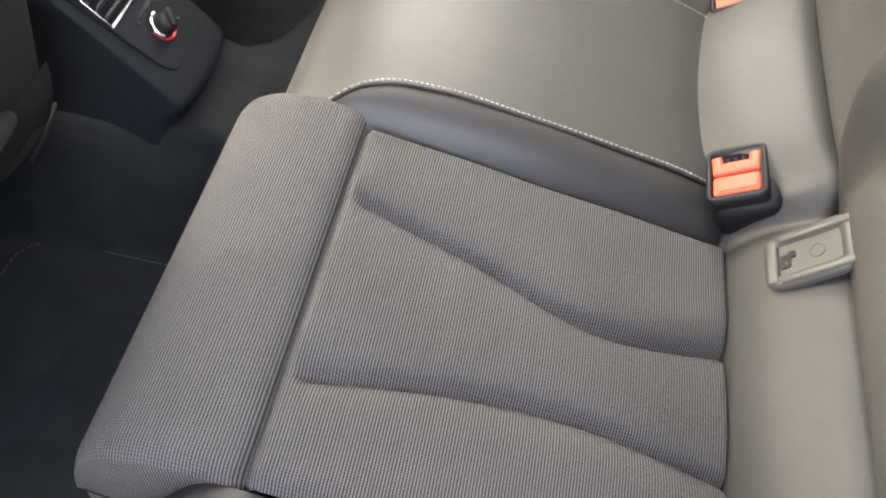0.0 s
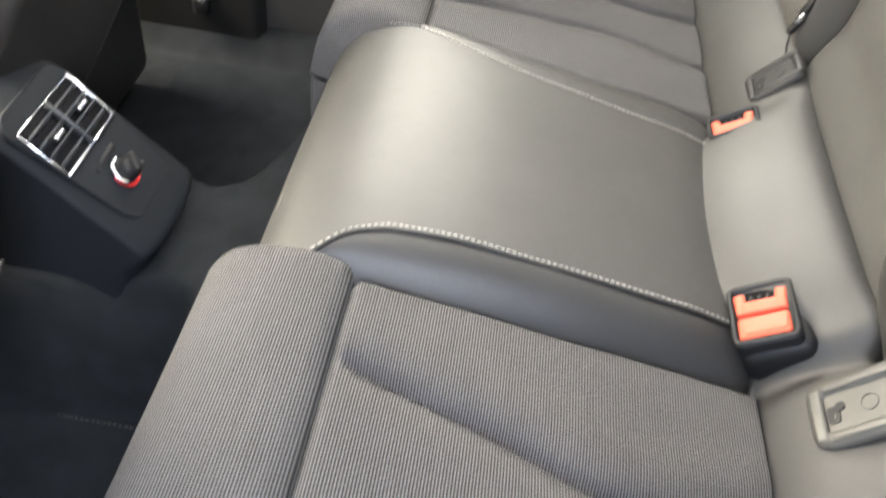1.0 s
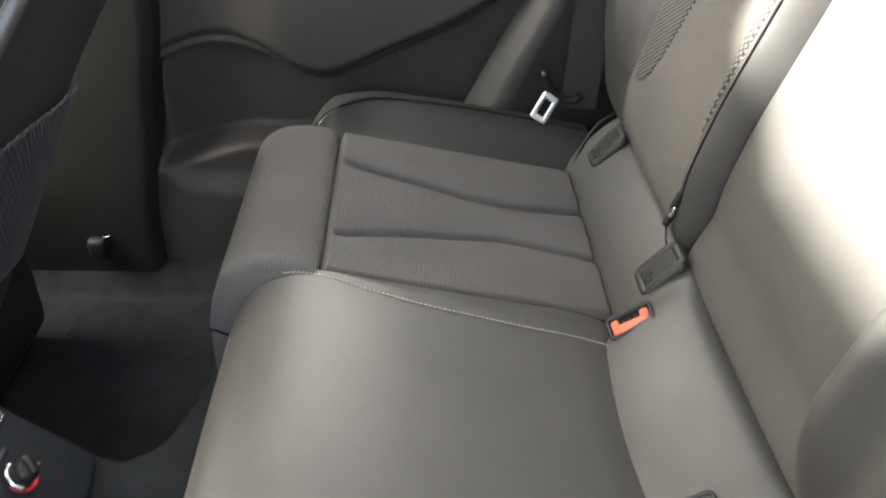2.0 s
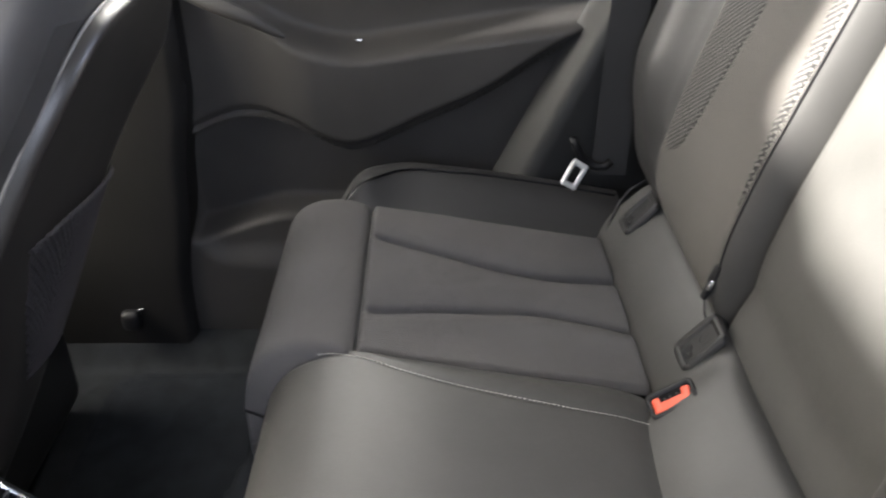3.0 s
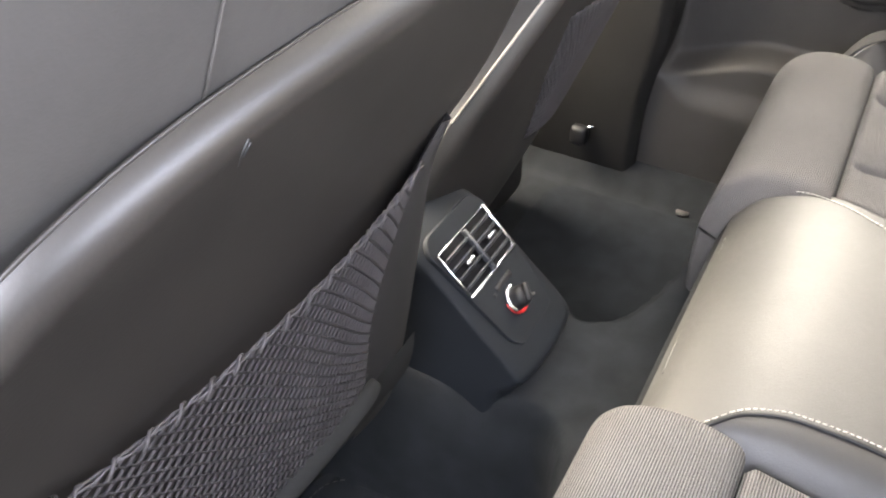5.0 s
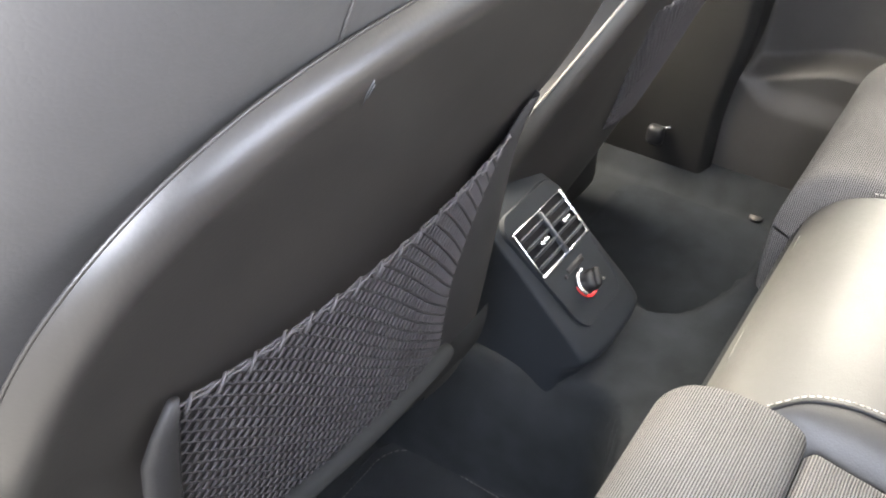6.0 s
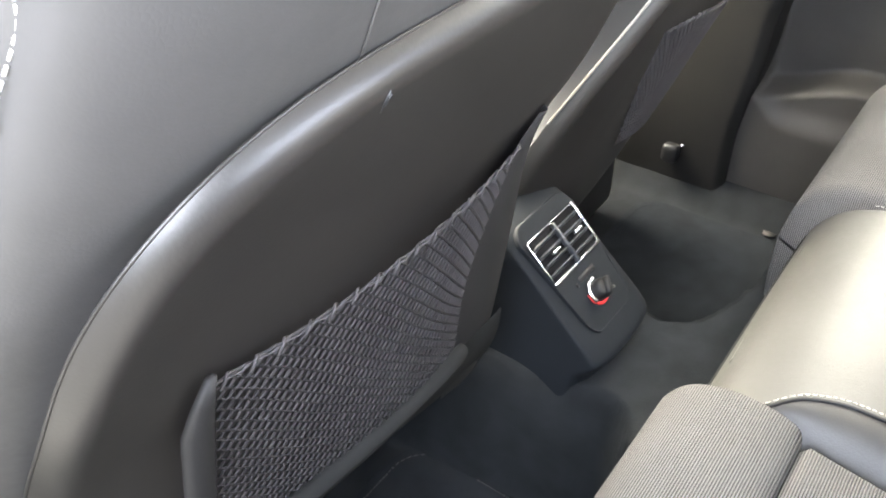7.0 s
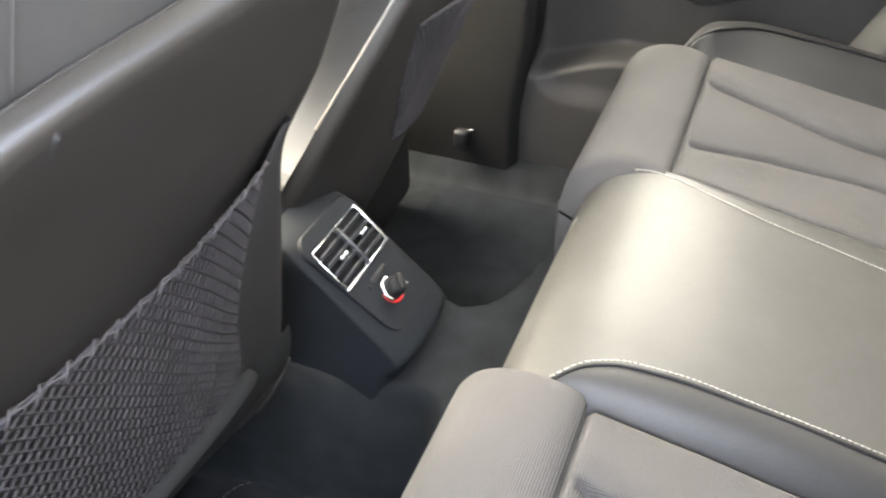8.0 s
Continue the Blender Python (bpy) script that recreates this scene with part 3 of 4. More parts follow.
# centre belt between the backrests
belt = thing("centre_belt_latch", (0.48, 0.19, 0.45), "black latch on a narrow belt in the gap of the backrests", "seat belt")
LATCH_X = (0.9, 0.25, -0.3)
up = Vector((0.22, 0.02, 0.97)).normalized()
side_on = Vector(LATCH_X).cross(up) * -1
part("latch_body", *block((0.008, 0.009, 0.034), 0.0032, frame_at((0.492, 0.2145, 0.436), LATCH_X, side_on)), BLACK, belt)
part("hook", *block((0.006, 0.006, 0.013), 0.0022, frame_at((0.4865, 0.2115, 0.419), LATCH_X, side_on)), CHROME, belt, "small chrome hook")
part("lower_clip", *block((0.007, 0.008, 0.018), 0.003, frame_at((0.4855, 0.2145, 0.409), LATCH_X, side_on)), BLACK, belt)
line = [(0.494, 0.2140, 0.450), (0.498, 0.2150, 0.462), (0.502, 0.2155, 0.474), (0.507, 0.2150, 0.488), (0.514, 0.2130, 0.503)]
part("strap", *sheet(30, 4, lambda u, v: (np.interp(u * 4, range(5), [p[0] for p in line]) - 0.003, np.interp(u * 4, range(5), [p[1] for p in line]) + 0.006 * (v - 0.5), np.interp(u * 4, range(5), [p[2] for p in line]))), WEB, belt)
part("cord", *tube([(0.484, 0.213, 0.402), (0.484, 0.206, 0.390), (0.486, 0.198, 0.382)], 0.0014, 6), BLACK, belt)

# outer belt with its tongue
side_belt = thing("outer_seat_belt", (0.47, 0.6, 0.36), "black seat belt with a silver tongue beside the far seat", "seat belt")
part("webbing", *sheet(20, 6, lambda u, v: (0.440 + 0.05 * v + 0.008 * u, 0.600 + 0.02 * u - 0.004 * v, 0.345 + 0.60 * u)), WEB, side_belt)
part("tongue_body", *tube([(0.408, 0.583, 0.408), (0.411, 0.583, 0.399), (0.419, 0.583, 0.384), (0.430, 0.583, 0.371), (0.443, 0.583, 0.365), (0.456, 0.583, 0.365), (0.464, 0.584, 0.373)], 0.0058, 10), BLACK, side_belt)
tm = frame_at((0.412, 0.572, 0.358), (0.55, 0.05, -0.35), (0.62, 0.35, 0.80))
part("tongue", *ring(rounded(0.026, 0.040, 0.004), rounded(0.013, 0.024, 0.002), 0.0025, tm), STEEL, side_belt, "silver steel tongue")


# ---- front seats ----
SHELL_X = curve([0.20, 0.26, 0.33, 0.43, 0.54, 0.62, 0.69, 0.80, 1.0], [-0.205, -0.178, -0.158, -0.132, -0.103, -0.069, -0.034, 0.014, 0.085])
SEAT_Y = -0.325


def shell_wrap(y, z):
    """How far the back curves forward at y metres from the seat's middle."""
    return 0.10 * smooth(0.60, 0.33, z) * min(1.2, abs(y) / 0.23) ** 3


def build_front_seat(dx, dy, dz, label):
    """A front seat; dx, dy, dz: its set on the rails, from the near one's place."""
    seat = thing("front_seat", (-0.25, SEAT_Y + dy, FLOOR), label, "car seat", "front seats")
    near_one = dy == 0
    half_wide, power = (0.221, 3.4) if near_one else (0.197, 2.6)

    def bend(y, z):
        """The lower outer flank of the far seat's back turns forward past a slanting line."""
        past = 0.66 * (y + 0.125) - 0.75 * (z - 0.36)
        return 0.0 if near_one or past < -0.012 else 1.1 * (past + 0.012) ** 2 / (past + 0.05)

    def piece(name, verts, faces, material, parent, note=""):
        return part(name, [(v[0] + dx, v[1] + dy, v[2] + dz) for v in verts], faces, material, parent, note)

    inner_edge = curve([0.30, 0.37, 0.41, 0.45, 0.49, 0.53, 0.57, 0.61, 0.65, 0.70, 0.74], [0.335, 0.322, 0.303, 0.277, 0.252, 0.230, 0.212, 0.195, 0.178, 0.155, 0.135])
    inner_wrap = curve([0.30, 0.37, 0.41, 0.45, 0.49, 0.53, 0.57, 0.61, 0.65, 0.70, 0.74], [0.070, 0.058, 0.050, 0.0405, 0.032, 0.0215, 0.0145, 0.0115, 0.009, 0.005, 0.002])

    def wrap_at(y, z):
        return shell_wrap(y, z) if near_one or y > 0 else inner_wrap(z) * (abs(y) / inner_edge(z)) ** 3

    # hard back panel: rings from the outline inwards
    def shell_point(s, a):
        ca, sa = math.cos(a), math.sin(a)
        e = 2 / ((7.0 if (ca > 0) == near_one and sa > 0 else power) if sa > 0 or near_one else 5.0)
        y = (half_wide if not near_one else 0.215 if ca > 0 else 0.214) * math.copysign(abs(ca) ** e, ca)
        z = 0.475 + (0.223 if near_one else 0.26 if sa > 0 else 0.32) * math.copysign(abs(sa) ** e, sa)
        y, zz = y * s, 0.475 + (z - 0.475) * s
        flared = not near_one and ca < 0
        if flared:
            y *= inner_edge(zz) / half_wide
        else:
            y *= 1 - 0.12 * smooth(0.45, 0.25, zz) if zz < 0.45 else 1
        edge = 1 - s
        rim = 0.015 * max(0.0, 1 - edge / (0.078 if near_one else 0.050)) ** 2.0
        wrap = wrap_at(y, zz)
        dish = 0.006 * math.cos(min(1.0, abs(y) / 0.2) * math.pi / 2)
        return SHELL_X(zz) - rim - wrap - dish + 0.006 - bend(y, zz), SEAT_Y + y, zz

    verts, faces = [], []
    rings_n, seg = 46, 110
    for i in range(rings_n):
        s = 1 - (i / (rings_n - 1)) ** 1.5 * 0.999
        verts += [shell_point(s, 2 * math.pi * k / seg) for k in range(seg)]
    for i in range(rings_n - 1):
        for k in range(seg):
            q = (k + 1) % seg
            faces.append((i * seg + k, i * seg + q, (i + 1) * seg + q, (i + 1) * seg + k))
    piece("back_panel", verts, faces, SHELL, seat, "dark satin plastic back panel")

    rim_line = [shell_point(1.0, 2 * math.pi * k / 160) for k in range(160)]
    if near_one:
        piece("edge_bead", *tube(rim_line, 0.0009, 6, True), SHELL, seat, "rounded edge of the back panel")
    else:
        # upper edge only, in a pale colour that stands in for its highlight
        upper = [p for p in rim_line if p[2] > 0.425]
        start = max(range(len(upper)), key=lambda k: (Vector(upper[k]) - Vector(upper[k - 1])).length)
        piece("edge_bead", *tube(upper[start:] + upper[:start], 0.0014, 6), EDGE_HIGHLIGHT, seat, "pale rounded edge of the back panel")

    # upholstered back: closed loft of rounded sections
    n = 48
    verts, faces = [], []
    levels = np.linspace(0.20, 0.99, 34)
    for z in levels:
        half = 0.232 - 0.055 * smooth(0.60, 0.80, z) - 0.02 * smooth(0.8, 1.0, z) - (0.03 if near_one else 0.10) * smooth(0.35 if near_one else 0.52, 0.2, z)
        thick = 0.17 - 0.08 * smooth(0.58, 0.78, z)
        cap = 1 - 0.5 * smooth(0.93, 0.99, z) ** 2
        for k in range(n):
            a = 2 * math.pi * k / n
            ca, sa = math.cos(a), math.sin(a)
            y = half * math.copysign(abs(ca) ** 0.55, ca) * (0.6 + 0.4 * cap)
            d = math.copysign(abs(sa) ** 0.55, sa)
            x = SHELL_X(z) - 0.016 - thick / 2 + d * thick / 2 * cap
            if d > 0:
                x -= d * (shell_wrap(y, z) + 0.02 * smooth(0.5, 0.3, z) + bend(y, z) + (0.0 if near_one else 0.012 * smooth(0.60, 0.5, z) + 0.09 * smooth(0.56, 0.36, z) * smooth(-0.12, 0.05, y)))
            if d < 0:
                x -= 0.05 * smooth(0.14, 0.25, abs(y))
            verts.append((x, SEAT_Y + y, z))
    for i in range(len(levels) - 1):
        for k in range(n):
            q = (k + 1) % n
            faces.append((i * n + k, i * n + q, (i + 1) * n + q, (i + 1) * n + k))
    faces += [tuple(range(n))[::-1], tuple((len(levels) - 1) * n + k for k in range(n))]
    if near_one:
        piece("backrest", verts, faces, LEATHER_FRONT, seat, "dark leather backrest")
    else:
        # low faces of the backrest get a dark colour in place of shade
        lower = [q for q in faces if sum(verts[i][2] for i in q) / len(q) < 0.53 and sum(verts[i][1] for i in q) / len(q) > SEAT_Y - 0.16]
        piece("backrest", verts, [q for q in faces if q not in lower], LEATHER_FRONT, seat, "dark leather backrest")
        piece("shaded_back", verts, lower, DARK, seat, "lower part of the backrest, darkened for shade")
        def bolster(u, v):
            z = 0.25 + 0.49 * u
            a = Vector((SHELL_X(z) - inner_wrap(z) - 0.0095, SEAT_Y - inner_edge(z) + 0.001, z))
            b = Vector((SHELL_X(z) - 0.066 - 0.30 * max(0.0, 0.731 - z), SEAT_Y - 0.229 + 0.055 * smooth(0.60, 0.80, z), z))
            p = a.lerp(b, v)
            return p.x, p.y - 0.010 * math.sin(math.pi * v), p.z
        side_verts, side_faces = sheet(60, 16, bolster)
        # the bolster's faces below 0.435 are coloured black
        low_faces = [q for q in side_faces if sum(side_verts[i][2] for i in q) / 4 < 0.435]
        piece("side_bolster", side_verts, [q for q in side_faces if q not in set(low_faces)], LEATHER_SHADED, seat, "dark leather side bolster")
        piece("lower_bolster", side_verts, low_faces, BLACK, seat, "black lower part of the side bolster")
    for s in (-1, 1):
        pts = [(SHELL_X(z) - 0.063 - 0.30 * max(0.0, 0.731 - z) + 0.03 * smooth(0.75, 0.95, z), SEAT_Y + s * (0.231 - 0.055 * smooth(0.60, 0.80, z) - 0.02 * smooth(0.8, 1.0, z)), z) for z in np.linspace(0.34, 0.93, 30)]
        piece("piping", *tube(pts, 0.0022), TRIM, seat, "pale edge piping")
    piece("cushion", *block((0.46, 0.48, 0.13), 0.04, pose(-0.51, SEAT_Y, 0.26), 4), LEATHER_FRONT, seat)
    piece("cushion_base", *block((0.46, 0.44, 0.17), 0.02, pose(-0.52, SEAT_Y, 0.145)), DARK, seat)

    # vertical seam on the upper back
    piece("seam", *tube([(SHELL_X(z) - 0.0155, SEAT_Y - 0.06, z) for z in np.linspace(0.69, 0.95, 14)], 0.0006), LEATHER_FRONT, seat)

    if near_one:
        marks = []
        for z in np.arange(0.722, 0.90, 0.0042):
            line = [(-0.0525 + 0.36 * (h - 0.756), SEAT_Y - 0.183 - 0.012 * smooth(0.757, 0.722, h) + 0.02 * smooth(0.78, 0.9, h), h) for h in (z, z + 0.0028)]
            marks.append(tube(line, 0.0006, 4))
        tagged(piece("stitching", *joined(*marks), THREAD, seat, "pale thread stitching"), kind="stuff")

    if near_one:
        scuffs = [tube([(SHELL_X(z) + 0.0012, SEAT_Y + y, z) for y, z in line], 0.0003, 4) for line in (
            [(-0.0550, 0.684), (-0.0560, 0.678), (-0.0556, 0.672)], [(-0.0530, 0.681), (-0.0542, 0.675)])]
        piece("scuff", *joined(*scuffs), SLAT, seat, "small pale scuff on the back panel")

    # net pocket: its left and right limits and its upper hem, by height
    if near_one:
        low, left_y = 0.345, SEAT_Y - 0.132
        right_at = curve([0.30, 0.345, 0.38, 0.44, 0.49, 0.53, 0.56], [0.110, 0.108, 0.106, 0.108, 0.126, 0.144, 0.152])
        hem_z = lambda t: 0.536 - 0.007 * math.sin(math.pi * min(1, max(0, t))) ** 0.9
        belly_depth, rows, cols = 0.010, 38, 24
    else:
        low, left_y = 0.405, SEAT_Y - 0.150
        right_at = curve([0.30, 0.36, 0.40, 0.45, 0.50, 0.53, 0.56], [-0.18, -0.125, -0.080, -0.023, 0.034, 0.066, 0.09])
        hem_z = lambda t: 0.546 - 0.024 * smooth(0, 1, t)
        belly_depth, rows, cols = 0.003, 26, 22

    stand = curve([0.26, 0.306, 0.358, 0.439, 0.516, 0.56], [0.029, 0.026, 0.0215, 0.0135, 0.006, 0.001])

    def net_point(t, z, lift=0.0):
        right = SEAT_Y + right_at(z)
        belly = belly_depth * math.sin(math.pi * min(1, max(0, t))) ** 0.8
        y = left_y + (right - left_y) * t
        return SHELL_X(z) + 0.0045 + belly + (stand(z) * smooth(0, 1, t) if near_one else 0.0) + lift - bend(y - SEAT_Y, z) - (0.0 if near_one else wrap_at(y - SEAT_Y, z)), y, z

    if near_one:
        pts = [(SHELL_X(z) + 0.008, SEAT_Y - 0.1405 - 0.004 * (0.552 - z) / 0.2, z) for z in np.linspace(low - 0.06, 0.551, 14)]
        v = []
        for i, p in enumerate(pts):
            w = 0.0105 * (1 - 0.72 * smooth(0.82, 1.0, i / 13) ** 2)
            h = 0.0055 * (1 - 0.5 * smooth(0.8, 1.0, i / 13))
            v += [(p[0] + h * math.sin(a), p[1] + w * math.copysign(abs(math.cos(a)) ** 0.7, math.cos(a)) + 0.006 * smooth(0.85, 1.0, i / 13), p[2]) for a in np.linspace(0, 2 * math.pi, 12, endpoint=False)]
        f = [(i * 12 + k, i * 12 + (k + 1) % 12, (i + 1) * 12 + (k + 1) % 12, (i + 1) * 12 + k) for i in range(13) for k in range(12)]
        f += [tuple(range(12))[::-1], tuple(13 * 12 + k for k in range(12))]
        piece("pocket_post", v, f, POST, seat, "dark plastic post of the net pocket")

        # the broad wing that holds the net's other side
        wing_in = curve([0.26, 0.345, 0.38, 0.44, 0.49, 0.53, 0.560], [0.104, 0.100, 0.097, 0.096, 0.116, 0.138, 0.168])

        def wing(u, v):
            z = 0.285 + 0.272 * u
            a, b = wing_in(z), 0.178
            t = min(1.0, v / 0.7)
            q = max(0.0, (v - 0.7) / 0.3)
            soft = 0.006 * (1 - math.cos(q * math.pi / 2))
            crown = 0.003 * math.sin(math.pi * t)
            return SHELL_X(z) + stand(z) + 0.004 + crown - 0.006 * t ** 4 - 0.045 * q ** 1.6, SEAT_Y + a + (b - a) * t + soft, z
        piece("pocket_wing", *sheet(50, 30, wing), POST, seat, "dark plastic wing of the net pocket")

        def ledge(u, v):
            y = left_y - 0.012 + (SEAT_Y + 0.126 - left_y) * u
            a = v * 2 * math.pi
            end = math.sin(math.pi * min(1.0, max(0.0, 0.5 + (u - 0.93) / 0.14 * 0.5 if u > 0.93 else 0.5)))
            z = low - 0.004 + 0.010 * (u - 0.2) + 0.0085 * math.sin(a) * max(0.15, end)
            return SHELL_X(low) + 0.014 + 0.018 * smooth(0, 1, u) + 0.009 * math.cos(a) * max(0.15, end) + 0.004 * math.sin(math.pi * u), y, z
        piece("pocket_ledge", *sheet(50, 16, ledge), LEDGE, seat, "dark plastic ledge under the net")

        def skirt(u, v):
            y = left_y - 0.05 + (SEAT_Y + 0.176 - left_y + 0.05) * u
            deep = 0.070 + 0.020 * smooth(0.6, 0.95, u)
            return SHELL_X(low) + 0.014 + 0.016 * smooth(0.1, 0.8, u) - 0.030 * v ** 2 - 0.05 * smooth(0.88, 1.0, v), y, low - 0.004 + 0.010 * (u - 0.2) - deep * v
        piece("lower_skirt", *sheet(40, 24, skirt), LEDGE, seat)
        piece("trim_strip", *tube([(-0.165, SEAT_Y + 0.160, 0.232), (-0.158, SEAT_Y + 0.180, 0.246), (-0.153, SEAT_Y + 0.205, 0.268)], 0.0018), POST, seat, "dark plastic trim strip")

    net = []
    for r in range(rows):
        pts = []
        for k in range(2 * cols + 1):
            t = k / (2 * cols)
            up = (r + (0.96 if (k + r) % 2 else 0.0)) / rows
            z = low + (hem_z(t) - low) * min(1.0, max(0.0, up))
            for q in (-0.2, 0.2):
                pts.append(net_point(t + q / (2 * cols), z))
        net.append(tube(pts, 0.00105 if near_one else 0.0009, 5))
    tagged(piece("net", *joined(*net), CORD, seat, "black knotted net"), kind="stuff")
    edge = []
    for k in range(140):
        t = k / 139
        p = net_point(t, hem_z(t) + 0.002 + 0.0006 * math.sin(k * 1.3), 0.001)
        edge.append(p)
    strands = [tube([(p[0] + 0.0010 * math.cos(k * 0.31 + g), p[1], p[2] + 0.0010 * math.sin(k * 0.31 + g)) for k, p in enumerate(edge)], 0.0008 if near_one else 0.0007, 5) for g in (0.0, math.pi)]
    knots = []
    for k in range(4, 137, 9):
        p, q = Vector(edge[k]), (0.0022 if near_one else 0.0014) * (1 + 0.4 * math.sin(k * 2.1))
        knots.append(tube([p + Vector((0.001, -0.004, -1.6 * q)), p + Vector((0.0022, -0.001, 0.3 * q)), p + Vector((0.0005, 0.002, q)), p + Vector((-0.001, 0.005, 0.2 * q))], 0.0009, 5))
    piece("net_hem", *joined(*strands, *knots), HEM, seat, "dark twisted cord hem of the net")

    # rails on the floor
    for s in (-1, 1):
        y = SEAT_Y + (0.64 if dy else 0.0) + s * 0.235 + 0.076
        part("rail", *block((0.5, 0.030, 0.04), 0.006, pose(-0.66, y, 0.0)), BLACK, seat)
        foot = part("rail_foot", *block((0.030, 0.022, 0.036), 0.009, pose(-0.268, y, 0.066)), BLACK, seat)
        part("bolt", *tube([(-0.256, y, 0.084), (-0.245, y, 0.088)], 0.0026, 8), CHROME, foot, "steel bolt")
    return seat


build_front_seat(0.0, 0.0, 0.0, "dark front seat with a hard back panel and a net pocket")
build_front_seat(-0.025, 0.620, -0.05, "dark front seat set lower, with a hard back panel and net")

# ---- centre console ----
console = thing("centre_console", (-0.2, -0.003, 0.17), "dark plastic console end with air vents and a rotary control", "console")
KY = -0.003
FACE = frame_at((-0.170, KY, 0.338), (0, 1, 0), (-0.727, 0, 0.687))  # x: across, y: up the face


CONSOLE_FRONT = curve([0.05, 0.17, 0.205, 0.222, 0.232, 0.244, 0.275, 0.313, 0.334, 0.343, 0.350], [-0.084, -0.082, -0.075, -0.064, -0.0605, -0.0705, -0.1040, -0.1443, -0.1668, -0.181, -0.215])
CONSOLE_HALF = curve([0.05, 0.15, 0.24, 0.30, 0.335, 0.350], [0.064, 0.063, 0.0605, 0.0585, 0.057, 0.050])


def console_body(u, v):
    """Level by level from the floor up: a long rounded outline whose rear end follows the sloped face."""
    z = 0.05 + 0.30 * u
    front, half = CONSOLE_FRONT(z), CONSOLE_HALF(z)
    r = 0.030 - 0.016 * smooth(0.2, 0.24, z)
    if v <= 0.3 or v >= 0.7:
        t = min(v, 1 - v) / 0.3
        return -0.75 + (front - r + 0.75) * t ** 0.4, KY + (-1 if v < 0.5 else 1) * half, z
    a = (v - 0.3) / 0.4 * math.pi
    e = 0.62 - 0.2 * smooth(0.2, 0.25, z)
    y = -math.copysign(abs(math.cos(a)) ** e, math.cos(a))
    bow = 0.004 * (1 - y * y)
    return front - r + (r + bow) * math.sin(a) ** e, KY + half * y, z


part("housing", *sheet(70, 120, console_body), CONSOLE, console)
part("top_cover", *prism(rounded(0.54, 0.104, 0.016), 0.004, pose(-0.482, KY, 0.3475), 0.002), CONSOLE, console)
plate = []
for x, y in rounded(0.104, 0.138, 0.017, 8):
    y -= 0.058
    plate.append((x * (1 - 0.24 * smooth(-0.055, -0.127, y)) * (1 - 0.05 * smooth(-0.02, 0.011, y)), y))
part("face_plate", *prism(plate, 0.006, FACE @ pose(0, 0, -0.002), 0.002), CONSOLE, console, "dark grey face plate", False)
edge_line = [FACE @ Vector((x * 0.985, (y + 0.058) * 0.985 - 0.058, 0.0036)) for x, y in plate]
part("plate_edge", *tube(edge_line, 0.0007, 6, True), CONSOLE, console)
VX = -0.001
vent = part("vent", *block((0.087, 0.050, 0.003), 0.0008, FACE @ pose(VX, -0.033, 0.0032), 1), VENT, console, "black air vent")
for k in range(4):
    for q in (-1, 1):
        part("slat", *block((0.040, 0.0022, 0.0075), 0.0007, FACE @ pose(VX + q * 0.0215, -0.0175 - 0.0105 * k, 0.0072, -28), 1), SLAT, vent)
part("divider", *block((0.0035, 0.048, 0.007), 0.001, FACE @ pose(VX, -0.033, 0.0085), 1), SLAT, vent)
for q in (-1, 1):
    part("vent_tab", *block((0.013, 0.0045, 0.007), 0.0014, FACE @ pose(q * 0.0215 + VX, -0.0315, 0.0122), 2), CHROME, vent, "bright chrome tab")
bez = FACE @ pose(VX, 0.003, 0.006)
part("bezel", *joined(
    block((0.091, 0.0036, 0.005), 0.001, bez @ pose(0, -0.0605, 0), 1),
    block((0.0036, 0.052, 0.005), 0.001, bez @ pose(0.0438, -0.035, 0), 1),
    block((0.0018, 0.050, 0.003), 0.0006, bez @ pose(-0.0442, -0.036, 0), 1),
    block((0.086, 0.0014, 0.003), 0.0006, bez @ pose(0, -0.0105, 0), 1)), CHROME, vent, "chrome bezel")
kx = FACE @ pose(-0.001, -0.093, 0.003)


def turned(m, profile, sides=28):
    """A turned shape: radii and heights along the z axis of the pose m, closed on top."""
    verts = [m @ Vector((r * math.cos(2 * math.pi * k / sides), r * math.sin(2 * math.pi * k / sides), h)) for r, h in profile for k in range(sides)]
    faces = [(i * sides + k, i * sides + (k + 1) % sides, (i + 1) * sides + (k + 1) % sides, (i + 1) * sides + k) for i in range(len(profile) - 1) for k in range(sides)]
    faces.append(tuple((len(profile) - 1) * sides + k for k in range(sides)))
    return verts, faces


knob = part("knob", *turned(kx, [(0.0112, 0.0), (0.0110, 0.008), (0.0104, 0.0125), (0.0088, 0.0152), (0.0060, 0.0164), (0.002, 0.0166)]), BLACK, console, "black rotary knob")
part("knob_ring", *tube([kx @ Vector((0.0128 * math.cos(a), 0.0128 * math.sin(a), 0.0035)) for a in np.linspace(radians(75), radians(215), 24)], 0.0026, 8), CHROME, knob, "chrome ring")
part("red_scale", *tube([kx @ Vector((0.0138 * math.cos(a), 0.0138 * math.sin(a), 0.0016)) for a in np.linspace(radians(165), radians(310), 24)], 0.0017, 8), RED, knob, "red warm scale")
part("knob_grip", *block((0.0065, 0.019, 0.006), 0.0025, kx @ pose(0.001, 0.001, 0.0175, 0, 0, -35)), BLACK, knob)
part("knob_mark", *turned(kx @ pose(0.0042, -0.0045, 0.0195), [(0.0016, 0.0), (0.0014, 0.0013), (0.0006, 0.0016)], 10), TRIM, knob)
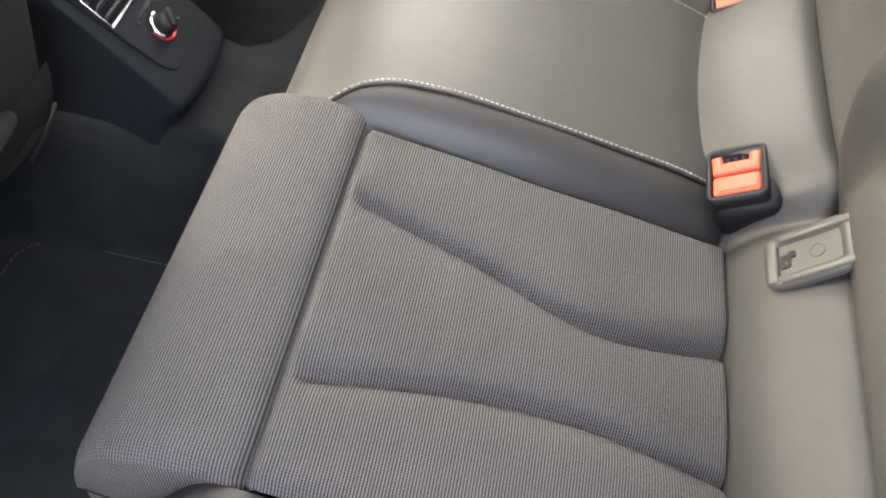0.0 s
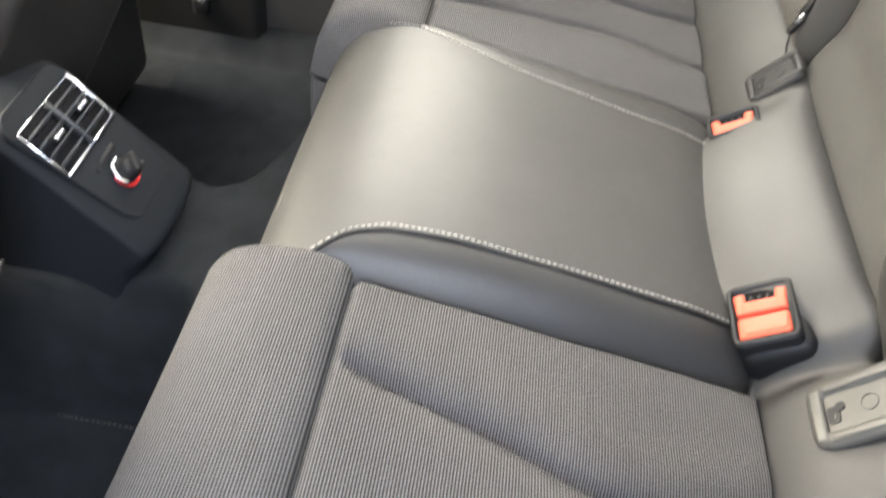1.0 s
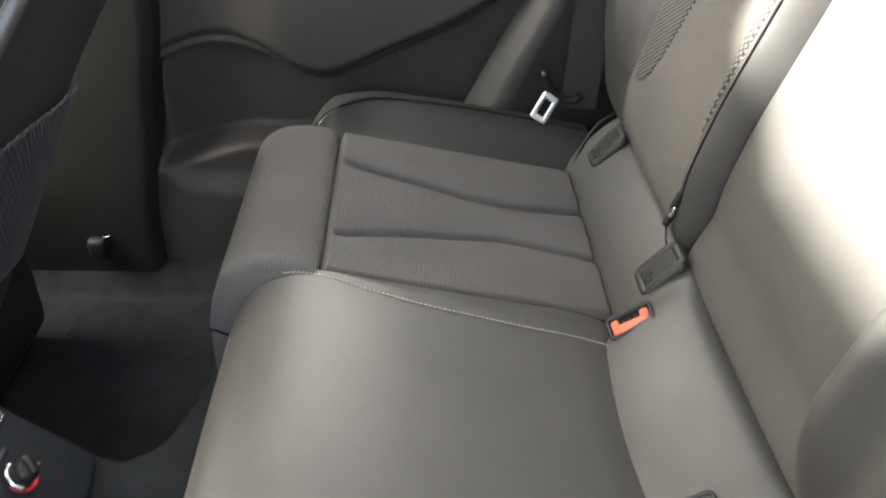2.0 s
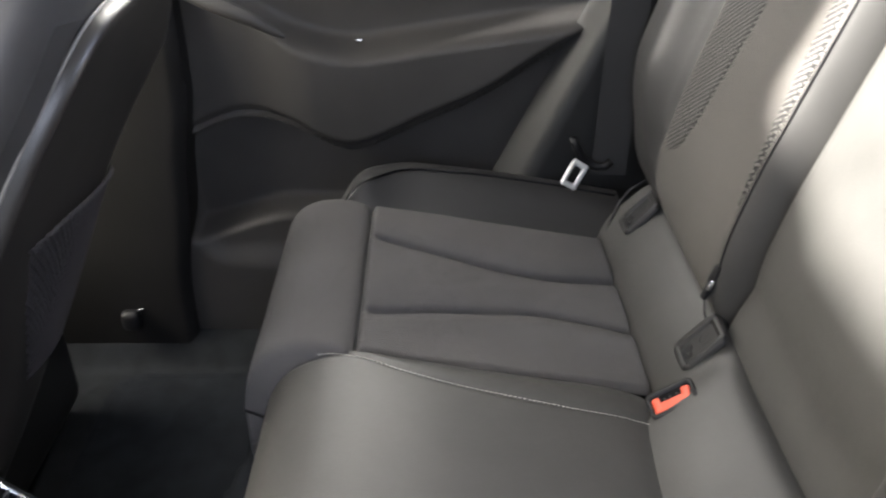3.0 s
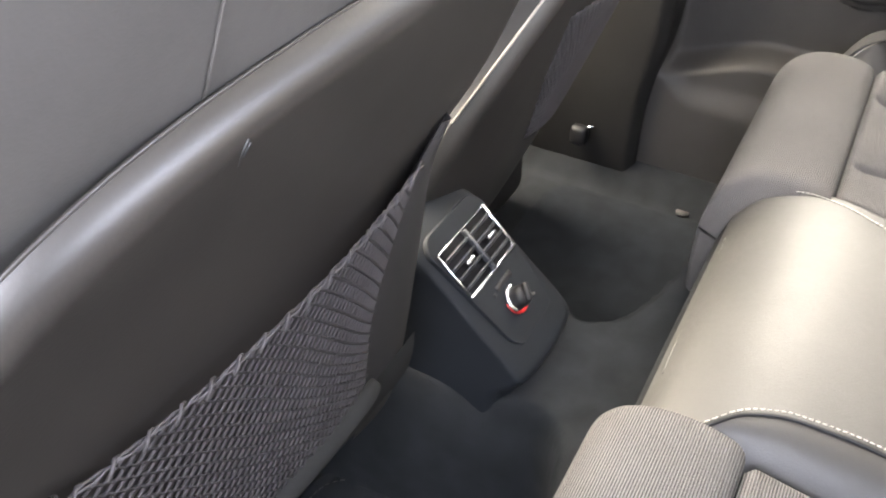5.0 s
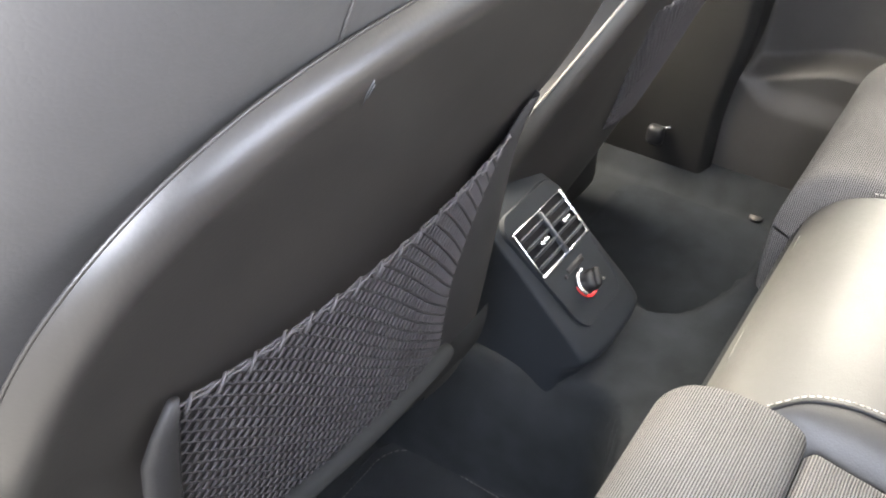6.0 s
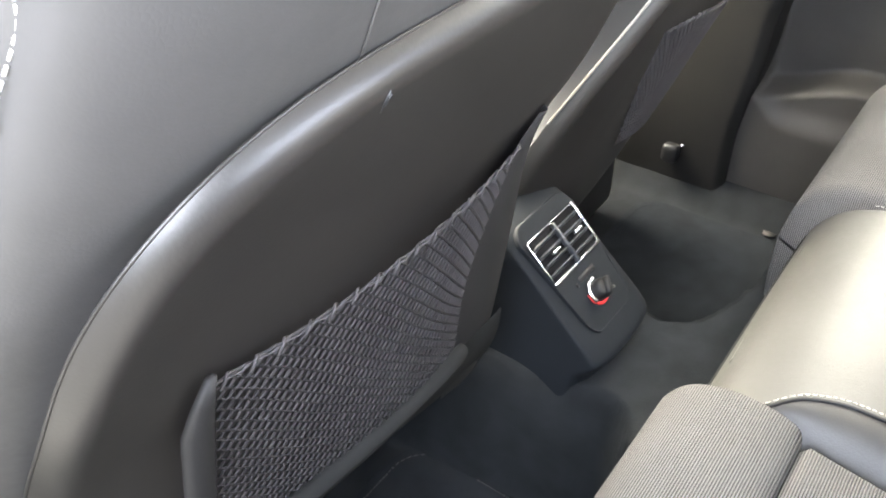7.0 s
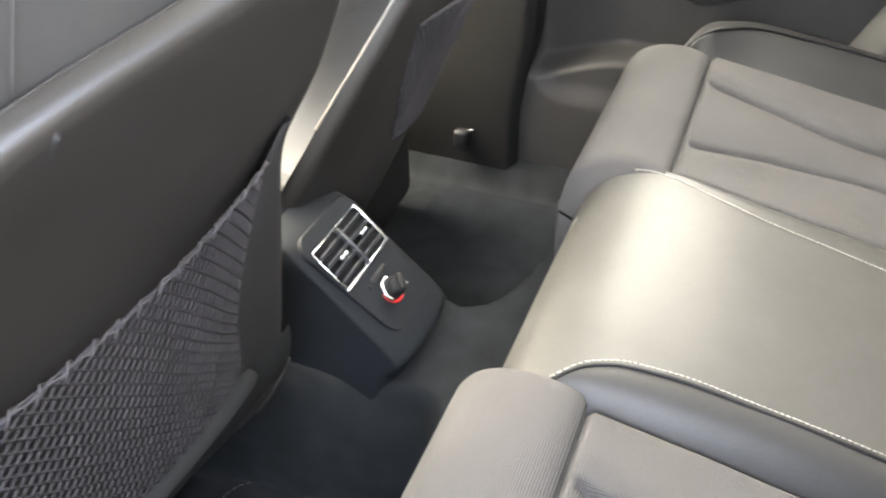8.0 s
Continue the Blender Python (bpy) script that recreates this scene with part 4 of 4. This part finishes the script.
part("display", *block((0.030, 0.006, 0.002), 0.0006, FACE @ pose(0.002, -0.0725, 0.0042), 1), BLACK, console)
part("indicator", *block((0.0035, 0.0035, 0.002), 0.0006, FACE @ pose(-0.020, -0.0745, 0.0052), 1), BLACK, console)

# ---- far door ----
door = thing("door_1", (0.0, 0.70, 0.0), "closed dark plastic rear door with armrest and pocket", "car door", kind="structure")
UP = curve([-0.6, -0.25, -0.072, -0.028, 0.014, 0.082, 0.213, 0.369, 0.6], [0.66, 0.62, 0.566, 0.548, 0.523, 0.504, 0.519, 0.543, 0.57])
LOW = curve([-0.6, -0.2, -0.14, -0.053, 0.003, 0.09, 0.197, 0.309, 0.369, 0.6], [0.33, 0.345, 0.372, 0.401, 0.391, 0.353, 0.394, 0.450, 0.492, 0.60])


def door_y(x, z):
    up, lo = UP(x), LOW(x)
    p = 0.0
    arm = smooth(lo - 0.014, lo + 0.016, z) * (1 - smooth(up - 0.02, up + 0.012, z))
    taper = 0.5 + 0.5 * smooth(-0.05, 0.05, x)
    p += 0.050 * arm * taper + 0.012 * smooth(up + 0.02, up + 0.12, z)
    pocket = smooth(-0.165, -0.145, x) * (1 - smooth(0.50, 0.53, x)) * smooth(0.235, 0.262, z + 0.04 * smooth(0.0, -0.16, x)) * (1 - smooth(lo - 0.012, lo, z))
    p += 0.046 * (1 - pocket) * (1 - smooth(lo - 0.01, lo + 0.004, z))
    p += 0.012 * (1 - smooth(0.150, 0.20, z - 0.10 * smooth(-0.10, -0.22, x)))
    return 0.705 - p


part("door_card", *sheet(200, 150, lambda u, v: ((x := -0.34 + 0.80 * u), door_y(x, (z := 0.0 + 0.73 * v)), z)), DOOR, door, "dark plastic door card")


def pull(u, v):
    """The pull's pale rounded end, which sweeps down into the armrest's edge."""
    x = -0.125 + 0.14 * u
    r = 0.012 * math.sin(math.pi * (0.12 + 0.86 * u)) ** 0.5
    a = 2 * math.pi * v
    return x, 0.648 - 0.006 * math.sin(math.pi * u) + 0.9 * r * math.cos(a), UP(x) + 0.003 + r * math.sin(a)


part("pull_handle", *sheet(30, 14, pull), DOOR, door, "rounded pull handle over the armrest")
part("lock_tab", *block((0.010, 0.006, 0.004), 0.0015, pose(0.115, 0.655, 0.519)), CHROME, door)


# pillar trim in front of the door
def pillar_trim(u, v):
    z = -0.02 + 1.2 * v
    rear = -0.148 + 0.02 * smooth(0.30, 0.45, z) - 0.02 * smooth(0.30, 0.10, z)
    x = -0.42 + (rear + 0.42) * min(1.0, u / 0.8)
    edge = 1 - smooth(0.0, 0.022, rear - x)
    return x, 0.632 + 0.010 * edge ** 2 + 0.06 * max(0.0, (u - 0.8) / 0.2) + 0.02 * smooth(0.5, 0.9, z), z


pillar = part("trim", *sheet(60, 50, pillar_trim), PILLAR)
tagged(pillar, "dark plastic pillar trim in front of the rear door", "pillar trim", kind="structure")


# quarter trim between the door and the bench
def quarter(u, v):
    z = 0.26 + 0.9 * v
    x0 = 0.30 + 0.47 * (z - 0.30)
    x = x0 + (0.75 - x0) * u
    return x, 0.672 - 0.045 * smooth(0, 0.10, u) + 0.01 * u, z


trim = part("trim", *sheet(30, 30, quarter), DARK)
tagged(trim, "dark plastic side trim behind the rear door", "side trim", kind="structure")

# ---- floor mats ----
for s in (-1, 1):
    mat = thing("floor_mat", (-0.15, C + s * 0.36, FLOOR), "dark carpet floor mat with a stitched border on the floor", "floor mat", "floor mats")
    m = pose(-0.125, C + s * 0.333, FLOOR + 0.004)
    part("carpet_pad", *prism(rounded(0.33, 0.475, 0.05, 8), 0.008, m, 0.002), MAT, mat, "", False)
    out = [m @ Vector((x, y, 0.0085)) for x, y in rounded(0.307, 0.452, 0.045, 8)]
    out.append(out[0])
    dash = []
    for a, b in zip(out, out[1:]):
        steps = max(1, round((b - a).length / 0.006))
        for k in range(steps):
            dash.append(tube([a.lerp(b, k / steps), a.lerp(b, (k + 0.6) / steps)], 0.0006, 4))
    tagged(part("border_stitching", *joined(*dash), TRIM if s < 0 else CARPET, mat), kind="stuff")
far_button = thing("mat_fixing", (-0.067, 0.643, FLOOR), "small dark round fixing on the far floor", "fastener")
part("cap", *tube([(-0.067, 0.61, FLOOR + 0.002), (-0.067, 0.61, FLOOR + 0.006)], 0.011, 20), DOOR, far_button)
